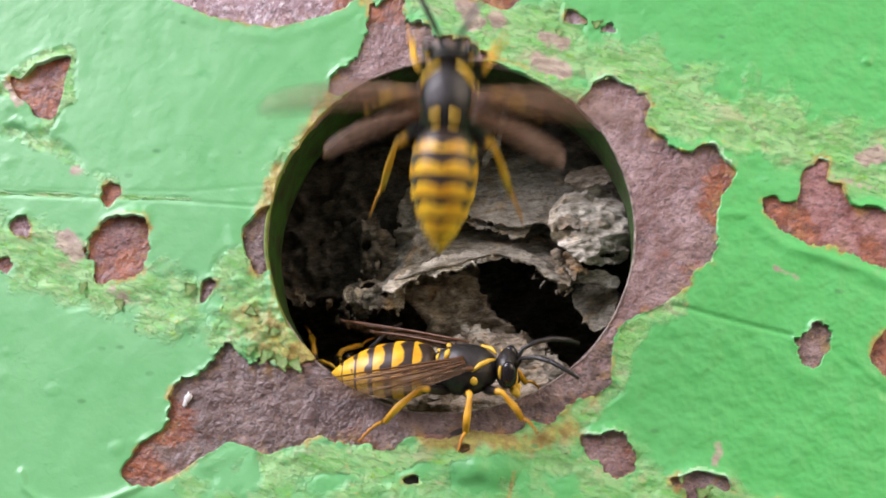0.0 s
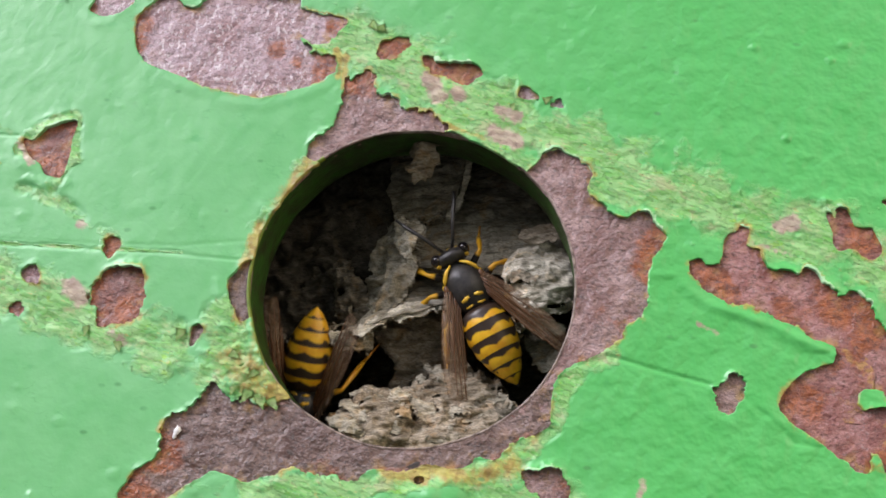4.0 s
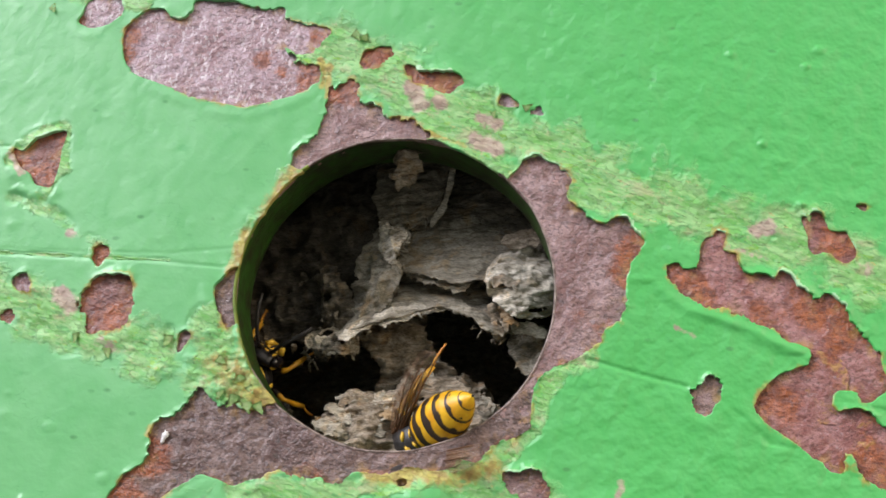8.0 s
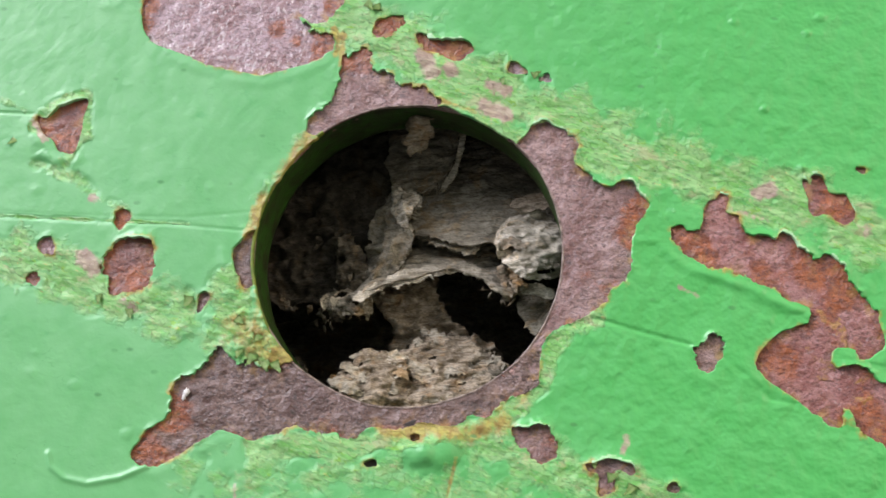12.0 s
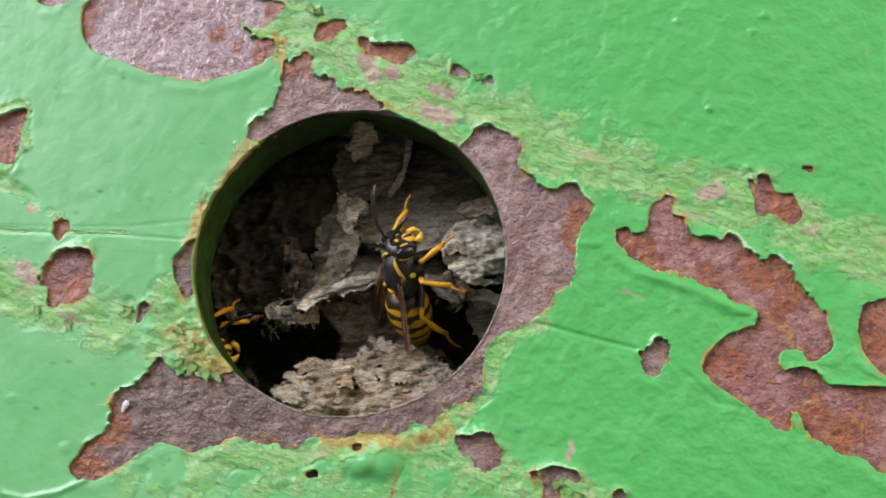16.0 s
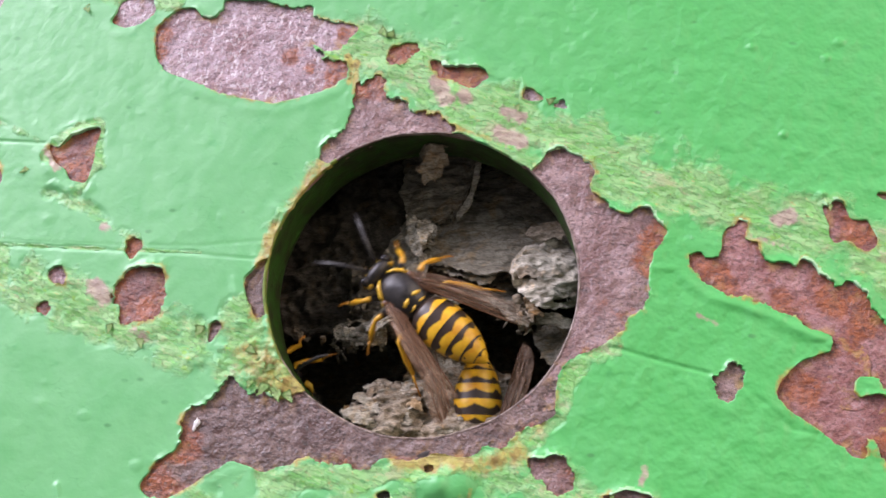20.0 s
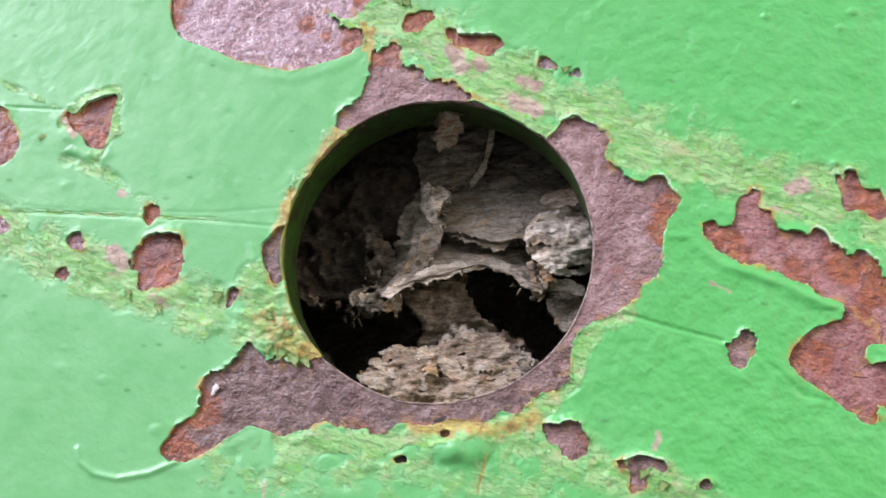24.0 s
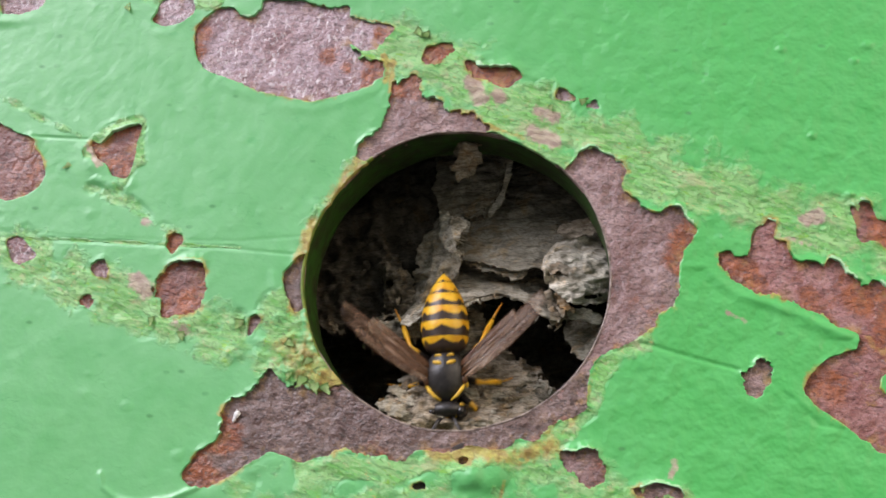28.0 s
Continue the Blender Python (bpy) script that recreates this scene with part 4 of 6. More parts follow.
def wall(name, box, parent, label, material=STEEL):
    (x0, x1), (y0, y1), (z0, z1) = box
    bm = bmesh.new()
    bmesh.ops.create_cube(bm, size=1)
    for v in bm.verts:
        v.co = ((x0 + x1) / 2 + v.co.x * (x1 - x0), (y0 + y1) / 2 + v.co.y * (y1 - y0), (z0 + z1) / 2 + v.co.z * (z1 - z0))
    bmesh.ops.bevel(bm, geom=bm.edges[:], offset=0.6, segments=2, affect="EDGES")
    part(name, bm, material, parent, label, smooth=False)


# unseen box, added to block light behind the hole and reach the ground
housing = thing("panel_housing", "unseen dark box, added to keep light out behind the panel", "housing", kind="structure")
wall("back_wall", ((-90, 90), (70, 74), (-1200, 90)), housing, "dark inner back wall")
wall("front_wall", ((-94, 94), (0.4, 3), (-1200, -118)), housing, "unseen green front, added below the panel", PAINT)
for name, box in (("side_wall", ((-94, -90), (1.4, 74), (-1200, 94))), ("side_wall", ((90, 94), (1.4, 74), (-1200, 94))),
                  ("top_wall", ((-90, 90), (1.4, 74), (90, 94))), ("bottom_wall", ((-90, 90), (1.4, 70), (-94, -90)))):
    wall(name, box, housing, "dark inner side wall")

# unseen ground, added so that light bounces up at the panel
gs = np.concatenate([-np.geomspace(3e6, 40, 16), [0], np.geomspace(40, 3e6, 16)])
G, K = np.meshgrid(gs, gs)
ground_mesh = bpy.data.meshes.new("ground")
n = np.arange(G.size).reshape(G.shape)
ground_mesh.from_pydata(np.stack([G.ravel(), K.ravel(), 0 * G.ravel()], 1) * MM, [], np.stack([n[:-1, :-1], n[:-1, 1:], n[1:, 1:], n[1:, :-1]], -1).reshape(-1, 4).tolist())
ground_mesh.materials.append(GRAVEL)
tagged(new("ground", ground_mesh), "unseen plain grey ground, added for bounce light", "ground", kind="structure")

# ---- wasp nest behind the hole: torn sheets of grey paper ----
nest = thing("wasp_nest", "torn grey papery wasp nest filling the hollow", "wasp nest", at=(HOLE[0], HOLE[1] + 0.0, HOLE[2]))


def paper(name, outline, depth, material, label="", lean=(0, 0), bulge=0.0, crumple=0.5, ragged=0.4, seed=1, fine=0.2, thick=0.25, strata=0.0, corners=1, gaps=(), ridges=()):
    """A torn sheet; lean: how fast it recedes along x and z; bulge: how far its middle comes forward;
    ridges: folds that stand forward along a line, with half width and height."""
    for _ in range(corners):                    # round the corners
        ring_ = outline + outline[:1]
        outline = [(a[0] * (1 - f) + b[0] * f, a[1] * (1 - f) + b[1] * f) for a, b in zip(ring_, ring_[1:]) for f in (0.22, 0.78)]
    ox, oz = np.array(outline).T
    us, vs = np.arange(ox.min() - 1, ox.max() + 1, fine), np.arange(oz.min() - 1, oz.max() + 1, fine)
    U, V = np.meshgrid(us, vs, indexing="ij")
    d = inside(outline, U, V)
    keep = d + 0.6 * ragged * rough(U, V, 1.5, seed, 4) + 0.45 * ragged * rough(U, V * 0.6, 0.45, seed + 9, 3) + 0.3 * ragged * np.abs(rough(U * 1.5, V * 0.5, 0.5, seed + 14, 2))
    for gx, gz, gw, gh in gaps:
        keep = np.minimum(keep, (np.hypot((U - gx) / gw, (V - gz - 0.3 * (U - gx)) / gh) - 1) * min(gw, gh) + 0.16 * rough(U, V, 0.5, seed + 3, 2))
    mx, mz, reach = ox.mean(), oz.mean(), max(np.ptp(ox), np.ptp(oz)) / 2
    y = depth + lean[0] * (U - mx) + lean[1] * (V - mz) - bulge * (1 - ((U - mx) ** 2 + (V - mz) ** 2) / reach ** 2)
    folds = np.abs(rough(U * 0.6 + V * 0.3, V - U * 0.25, 2.6, seed + 20, 4))
    y = y + 0.7 * crumple * (1.6 * folds - 0.8) + 0.07 * rough(U * 0.5, V, 0.7, seed + 40, 4) + 0.12 * crumple * rough(U, V, 1.2, seed + 44, 3)
    y = y + 0.3 * crumple * np.abs(rough(U * 0.9 - V * 0.5, V * 0.8 + U * 0.5, 1.3, seed + 48, 3))
    y = y - strata * (1 - 2 * np.abs(rough(U * 0.4 + V * 0.3, V * 1.1 - U * 0.15, 1.3, seed + 60, 4)))
    for line, half, up in ridges:
        y = y - up * np.exp(-(along(line, U, V) / half))
    return sheet(name, us, vs, keep, y, thick, material, nest, label)


def fringe_of(line, depth, count, length, material, seed, fall=(0.0, -1.0)):
    """Loose fibres and slivers along a torn edge, in one mesh."""
    bm, dice = bmesh.new(), random.Random(seed)
    for _ in range(count):
        k = dice.randrange(len(line) - 1)
        f = dice.random()
        at = Vector((line[k][0] * (1 - f) + line[k + 1][0] * f, depth + dice.uniform(-0.2, 0.2), line[k][1] * (1 - f) + line[k + 1][1] * f))
        way = Vector((fall[0] + dice.uniform(-1.3, 1.3), dice.uniform(-0.6, 0.2), fall[1] + dice.uniform(-0.4, 0.9))) * length * dice.uniform(0.3, 1.2)
        bend = Vector((dice.uniform(-0.3, 0.3), dice.uniform(-0.2, 0.2), dice.uniform(-0.2, 0.2))) * length
        r = dice.choice((0.04, 0.05, 0.08, 0.12))
        tube([at - way * 0.3, at + way * 0.5 + bend * 0.5, at + way + bend * 0.2], [r, r * 0.8, 0.02], 5, bm)
    part("torn_fringe", bm, material, nest, "loose torn fibres")


def scraps(boxes, seed):
    """Small torn scraps lying over one another: place, spread, depth and how fast it recedes upwards, count, sizes, materials."""
    dice = random.Random(seed)
    for (mx, mz), (sx, sz), depth, slope, count, (small, large), materials in boxes:
        for k in range(count):
            x, z, size = mx + dice.uniform(-sx, sx), mz + dice.uniform(-sz, sz), dice.uniform(small, large)
            if math.hypot(x, z) > 12.2 or ((x - mx) / sx) ** 2 + ((z - mz) / sz) ** 2 > 1.1:
                continue
            turn, many = dice.uniform(0, 6.28), dice.randrange(6, 10)
            outline = []
            for i in range(many):
                c, r = 2 * math.pi * i / many, size * dice.uniform(0.5, 1.15)
                u, v = 1.5 * r * math.cos(c), 0.62 * r * math.sin(c)
                tilt = -0.35 + 0.5 * math.sin(turn)
                outline.append((x + u * math.cos(tilt) - v * math.sin(tilt), z + u * math.sin(tilt) + v * math.cos(tilt)))
            paper("scrap", outline, depth + slope * (z - mz) - 0.25 - dice.uniform(0, 0.35), dice.choice(materials), "torn scrap of nest paper", lean=(dice.uniform(-0.25, 0.25), slope * 0.8 + dice.uniform(-0.25, 0.2)),
                  bulge=dice.uniform(-0.15, 0.35), crumple=0.5, ragged=0.5, seed=900 + dice.randrange(400), fine=0.1, thick=0.14, strata=0.12, corners=0)


# the inner chamber far behind; its back wall is added to lighten the openings
paper("inner_wall", [(-30, 30), (30, 30), (30, -30), (-30, -30)], 30, PAPER, "paper wall added far behind to lighten the dark openings", crumple=1.6, ragged=0.8, seed=2, fine=0.6)
paper("inner_sheet", [(-24, 24), (24, 24), (24, 3), (14, 1), (4, 3), (-4, 2), (-10, -1), (-24, -2)], 18, PAPER_DEEP_SHADE, "inner envelope, shade in its colour", crumple=1.0, ragged=1.0, seed=3, fine=0.35)
paper("left_sheet", [(-21, 12), (-10.3, 13), (-5.1, 12), (-4.4, 5.2), (-4.6, -1.2), (-7.5, -3.0), (-10.0, -2.4), (-14.7, -3.0), (-20, -1.0)], 16.5, PAPER_DEEP_SHADE,
      "layered sheet, recess shade in its colour", lean=(-0.2, 0.1), crumple=0.8, ragged=0.7, seed=7)
paper("middle_sheet", [(-10, 18), (15, 18), (16, 4), (9, 2.4), (4, 2.2), (-1, 1.0), (-5.4, -2.6), (-8.6, -3), (-10.5, 3)], 13.0, PAPER_SHADED, "inner sheet in the shaded paper", lean=(0, 0.2), crumple=0.9, ragged=0.4, seed=5, fine=0.25)
paper("back_dome", [(-1.7, 3.5), (-1.3, 6.2), (-0.4, 8.6), (1.2, 12.8), (3.4, 16.4), (12.5, 15.6), (13.4, 3.7), (7.2, 2.6), (5.6, 3.0), (4.6, 2.6), (2.7, 2.9), (0.8, 3.2)], 10.2, PAPER, "smooth grey curved envelope", lean=(-0.05, 0.42), bulge=1.2, crumple=0.3, ragged=0.25, seed=11, fine=0.14, ridges=(([(-0.6, 3.4), (1.7, 3.0), (3.7, 2.5), (5.0, 2.8), (7.0, 3.0)], 1.1, 1.1),))
paper("left_web", [(-16.1, 9.6), (-12.2, 13.7), (-7.3, 15.1), (-3.7, 13.2), (-3.9, 8.7), (-4.7, 5.9), (-4.5, -0.5), (-6.5, -2.4), (-9.2, -2.2), (-13.7, -3.3), (-15.2, 2.7)], 12, PAPER_DEEP_SHADE, "hollow side of the nest, shade in its colour", lean=(-0.15, 0.1), crumple=1.3, ragged=0.4, seed=6)
paper("side_fold", [(-8.6, 3.9), (-7.4, 4.6), (-6.2, 3.3), (-5.0, 1.6), (-4.3, 0.0), (-4.4, -1.5), (-5.2, -2.2), (-6.9, -1.7), (-7.6, 0.4)], 9.8, PAPER_SHADED, "rounded side fold", lean=(-0.3, 0.1), bulge=0.9, crumple=0.9, ragged=0.4, seed=67, fine=0.11, strata=0.3, gaps=((-7.1, 1.2, 0.28, 0.8), (-5.9, -0.5, 0.25, 0.5)), ridges=(([(-7.6, 3.2), (-7.4, 1.0), (-6.6, -0.8)], 0.25, 0.6),))
paper("clump", [(-8.2, -4.2), (-7.7, -3.0), (-6.7, -0.9), (-5.9, -1.1), (-5.0, -2.2), (-3.7, -2.6), (-4.5, -3.6), (-5.4, -3.2), (-6.0, -4.4), (-6.6, -3.6), (-7.4, -4.9)], 8.4, PAPER, "ragged hanging clump", lean=(-0.1, 0.15), bulge=0.5, crumple=1.4, ragged=1.2, seed=69, fine=0.1, strata=0.5, corners=0, gaps=((-6.3, -2.2, 0.5, 0.4), (-5.2, -2.9, 0.35, 0.3)))
paper("hood", [(-4.6, 15.8), (2.6, 16.5), (2.1, 15.2), (2.3, 12.8), (1.8, 10.4), (1.3, 9.0), (0.7, 8.5), (0.1, 8.9), (-0.4, 8.0), (-1.2, 8.3), (-1.7, 7.4), (-3.4, 8.2), (-4.4, 10.8)], 10.6, PAPER, "hanging grey sheet", lean=(-0.12, 0.28), bulge=0.6, crumple=0.35, ragged=0.5, seed=13, fine=0.13, strata=0.08, corners=0, ridges=(([(2.2, 15.0), (2.2, 12.5), (1.7, 10.2), (1.1, 8.8)], 0.35, 0.9),))
paper("hood_edge", [(2.4, 14.0), (2.55, 13.9), (2.6, 11.3), (2.1, 9.4), (1.3, 8.1), (0.8, 7.9), (1.8, 9.5), (2.3, 11.6)], 8.6, PAPER_PALE, "thin pale torn edge", crumple=0.25, ragged=0.2, seed=15, fine=0.08)
paper("tuft", [(-2.0, 10.5), (-1.6, 12.4), (-0.9, 13.0), (0.9, 13.1), (0.4, 12.3), (0.5, 11.3), (-0.2, 10.3), (-1.3, 9.6)], 3.6, PAPER_TAN, "small pale torn tuft", lean=(0, -0.2), bulge=0.9, crumple=1.0, ragged=0.45, seed=19, fine=0.1, strata=0.3, corners=0)
paper("fold", [(-4.6, 5.8), (-3.2, 7.9), (-1.0, 7.2), (-0.3, 6.6), (-0.9, 5.4), (-1.3, 4.4), (-0.3, 3.3), (-1.5, 1.4), (-2.2, -0.6), (-4.6, -2.3), (-5.0, 0.9)], 8.4, PAPER, "upright fold", lean=(-0.45, 0.1), bulge=0.8, crumple=0.8, ragged=0.5, seed=23, fine=0.12, strata=0.25, corners=0, ridges=(([(-2.0, 6.8), (-1.6, 4.6), (-0.9, 3.4)], 0.5, 1.0), ([(-3.4, 5.5), (-3.2, 2.0), (-3.9, -1.0)], 0.35, 0.7), ([(-2.4, 3.0), (-2.8, 0.2)], 0.3, 0.5)))
paper("fold_tip", [(-3.0, 7.6), (-2.4, 7.0), (-1.7, 7.3), (-0.7, 6.9), (-0.4, 6.2), (-0.9, 5.6), (-0.8, 5.0), (-1.2, 4.6), (-0.4, 3.4), (-0.9, 3.2), (-1.8, 3.9), (-2.5, 4.7), (-2.9, 6.0)], 7.0, PAPER_PALE, "pale torn tip", lean=(-0.3, 0), bulge=0.5, crumple=0.9, ragged=0.5, seed=29, fine=0.1, strata=0.3, corners=0, ridges=(([(-2.0, 6.6), (-1.5, 5.2), (-0.8, 3.8)], 0.3, 0.5),))
paper("ribbon", [(-0.8, 3.7), (0.5, 3.5), (2.0, 3.2), (3.4, 2.9), (4.9, 2.9), (4.4, 2.5), (3.9, 1.9), (3.4, 2.3), (2.3, 2.6), (0.9, 2.9), (-0.4, 3.1)], 7.6, PAPER_PALE, "pale torn lower edge", lean=(0, 0.5), crumple=0.35, ragged=0.35, seed=37, fine=0.09, corners=0)
paper("arch", [(-5.6, -2.9), (-4.6, -0.7), (-3.2, 2.0), (-1.6, 4.5), (1.5, 4.9), (4.3, 5.0), (6.2, 5.0), (7.3, 3.4), (7.7, 1.2), (8.6, -1.6), (7.1, -1.4), (6.1, -0.5), (4.5, 0.3), (2.7, 0.7), (1.4, 0.1), (-1.1, -0.8), (-3.6, -2.1)], 8.8, PAPER, "arched roof over the openings", lean=(0, 0.62), bulge=0.3, crumple=0.4, ragged=0.25, seed=41, fine=0.13, strata=0.15, gaps=((5.6, 3.0, 0.8, 0.16), (4.9, 2.3, 0.3, 0.1)), ridges=(([(-4.0, -2.2), (-1.2, -0.7), (1.4, 0.2), (2.7, 0.8), (4.5, 0.4), (6.1, -0.4), (7.2, -1.2)], 0.9, 1.0), ([(-0.6, 2.0), (2.4, 1.7), (4.8, 1.2), (6.6, 0.2)], 0.3, 0.35)))
paper("arch_lip", [(-4.7, -2.8), (-3.6, -1.3), (-1.6, 0.0), (0.5, 0.9), (2.4, 1.3), (3.6, 1.0), (3.0, 0.5), (1.5, -0.1), (-0.3, -0.9), (-1.6, -1.2), (-3.2, -2.2), (-4.2, -3.2)], 7.0, PAPER_PALE, "pale torn lip", lean=(0, 0.6), crumple=0.35, ragged=0.4, seed=43, fine=0.1, strata=0.15, corners=0)
paper("knob", [(6.4, 3.1), (6.8, 4.8), (8.1, 5.8), (9.9, 6.3), (11.8, 5.4), (12.6, 2.9), (12.1, 0.7), (10.7, -0.1), (8.8, 0.1), (7.1, 1.2)], 6.2, PAPER_PALE, "rounded pale lump", lean=(0.12, 0.28), bulge=0.8, crumple=0.6, ragged=0.25, seed=47, fine=0.1, strata=0.2, gaps=((7.9, 2.5, 0.7, 0.22), (10.8, 0.6, 0.8, 0.12)), ridges=(([(6.9, 2.0), (6.8, 3.6), (7.6, 5.0)], 0.25, 0.4), ([(7.2, 3.1), (8.2, 3.1), (8.9, 2.3)], 0.25, 0.5)))
paper("knob_chip", [(7.2, 3.3), (8.1, 3.3), (9.4, 2.4), (8.6, 2.1), (7.9, 2.5), (7.3, 2.1)], 5, PAPER_TAN, "tan torn chip", crumple=0.4, ragged=0.2, seed=49, fine=0.09)
paper("knob_tag", [(7.3, 6.4), (7.9, 7.5), (10.0, 7.9), (11.1, 6.7), (10.2, 6.2), (7.8, 5.8)], 6.6, PAPER_TAN, "pale torn tag", lean=(0, 0.3), crumple=0.4, ragged=0.25, seed=53, fine=0.12)
paper("knob_ridge", [(8.8, -0.4), (10.4, -0.1), (11.9, -0.7), (11.6, -1.4), (9.9, -1.0), (9.0, -0.9)], 7, PAPER_PALE, "pale ridge", crumple=0.5, ragged=0.2, seed=55, fine=0.12)
paper("chip", [(5.7, 0.4), (7.5, 1.0), (9.0, -0.3), (8.8, -1.1), (8.0, -2.0), (7.3, -1.7), (6.8, -0.6)], 7.7, PAPER_TAN, "tan torn chip", bulge=0.4, crumple=0.4, ragged=0.5, seed=59, fine=0.12)
paper("shard", [(8.4, -0.8), (10.3, -0.3), (11.9, -0.8), (11.4, -3.7), (10.2, -4.2), (9.2, -2.9)], 9.2, PAPER, "grey leaning shard", lean=(-0.35, 0.3), crumple=0.7, ragged=0.3, seed=61, fine=0.15)
paper("column", [(-4.6, -1.2), (-1.3, 0.9), (1.2, 1.6), (1.7, -1.3), (3.0, -3.4), (7.9, -5.6), (8.9, -10.3), (-1.6, -11.2), (-2.4, -5.9), (-1.9, -4.5), (-3.4, -2.6)], 11.4, PAPER_TAN, "brown stalk between the openings", lean=(0, -0.1), bulge=0.8, crumple=0.9, ragged=0.45, seed=71, fine=0.15, strata=0.35, gaps=((-0.6, -6.6, 0.25, 0.8),))
paper("mound", [(-0.3, -7.6), (0.3, -6.0), (2.0, -4.9), (3.8, -4.8), (5.8, -5.8), (7.9, -6.4), (8.4, -8.1), (8.7, -11.6), (-0.2, -12.4)], 7, PAPER_TAN, "crumbled paper floor", lean=(0.02, 0.75), bulge=0.6, crumple=0.8, ragged=0.6, seed=73, fine=0.11, strata=0.2, corners=0, gaps=((2.2, -7.3, 0.6, 0.16), (1.2, -6.6, 0.5, 0.18), (3.0, -8.4, 0.5, 0.14), (5.6, -7.4, 0.7, 0.12)))
paper("crumb", [(-5.1, -10.8), (-5.0, -8.8), (-4.2, -8.4), (-3.6, -7.6), (-1.7, -7.2), (-0.4, -7.5), (-0.1, -8.6), (0.6, -10.4), (1.3, -12.6), (-4.0, -13.1)], 5, PAPER_TAN, "pale crumpled scrap", lean=(0.05, 0.6), bulge=1.0, crumple=1.0, ragged=0.7, seed=79, fine=0.1, strata=0.22, corners=0, gaps=((-3.3, -8.6, 0.3, 0.2), (-0.9, -8.4, 0.4, 0.15)))
# lighter paper stands in for haze over the black openings
paper("lower_wall", [(-24, -20), (24, -20), (24, -6), (13, -4), (9, -9), (-6, -13), (-14, -5), (-24, -3)], 19, PAPER, "lower envelope, paper lightened behind the openings", crumple=1.5, ragged=0.8, seed=83, fine=0.4)
scraps((((-2.3, -9.6), (2.6, 2.2), 4.6, 0.6, 14, (0.5, 1.1), (PAPER_TAN, PAPER, PAPER_PALE, PAPER, PAPER_OCHRE)),
        ((4.0, -8.2), (4.2, 2.9), 6.6, 0.75, 34, (0.5, 1.3), (PAPER_TAN, PAPER, PAPER_TAN, PAPER, PAPER_SHADED)),
        ((2.6, -5.6), (1.8, 1.4), 10.6, 0.3, 7, (0.4, 0.8), (PAPER_TAN, PAPER)),
        ((7.7, 0.2), (1.0, 1.0), 7.0, 0.3, 5, (0.4, 0.8), (PAPER_TAN, PAPER_OCHRE)),
        ((-9.6, -3.2), (2.6, 0.5), 10.6, 0.1, 6, (0.4, 0.7), (PAPER_SHADED, PAPER_TAN)),
        ((-5.9, -3.0), (1.8, 1.1), 7.8, 0.2, 8, (0.3, 0.7), (PAPER, PAPER_TAN, PAPER_PALE))), 5)
fringe_of([(-4.4, -3.0), (-1.4, -1.1), (1.4, -0.1), (2.8, 0.5)], 7.0, 20, 0.3, PAPER_PALE, 1)
fringe_of([(-7.8, -4.4), (-6.2, -3.8), (-4.2, -3.2)], 8.2, 14, 0.6, PAPER_TAN, 2)
fringe_of([(-2.0, 7.6), (-0.6, 8.2), (0.6, 8.6)], 9.2, 16, 0.7, PAPER, 3)
fringe_of([(-0.6, 6.6), (-0.9, 5.0), (-0.4, 3.6)], 7.0, 12, 0.5, PAPER_PALE, 4, fall=(0.8, -0.4))
fringe_of([(-0.2, 3.2), (2.3, 2.7), (4.2, 2.1)], 7.5, 10, 0.3, PAPER_PALE, 6)
fringe_of([(5.6, -0.6), (7.2, -1.8), (8.4, -1.6)], 7.5, 8, 0.5, PAPER_TAN, 7)
fringe_of([(1.6, -1.2), (2.6, -3.0), (4.4, -4.6), (6.6, -5.8)], 11.6, 12, 0.5, PAPER_TAN, 9, fall=(0.8, 0.2))

# ---- wasps ----
PROFILE = ((0.0, 0.5), (0.03, 1.2), (0.08, 1.62), (0.2, 1.9), (0.35, 1.98), (0.52, 1.85), (0.68, 1.52), (0.82, 1.05), (0.93, 0.55), (1.0, 0.06))
SPANS = ((0.0, 0.2), (0.2, 0.4), (0.4, 0.58), (0.58, 0.74), (0.74, 0.88), (0.88, 1.0))


def girth(s):
    return float(np.interp(s, *zip(*PROFILE)))


def banded(bm, mesh_name, material, parent, label, values):
    ob = part(mesh_name, bm, material, parent, label)
    layer = ob.data.color_attributes.new("band", "FLOAT_COLOR", "POINT")
    layer.data.foreach_set("color", np.repeat(np.array(values, np.float32)[:, None], 4, 1).ravel())
    return ob


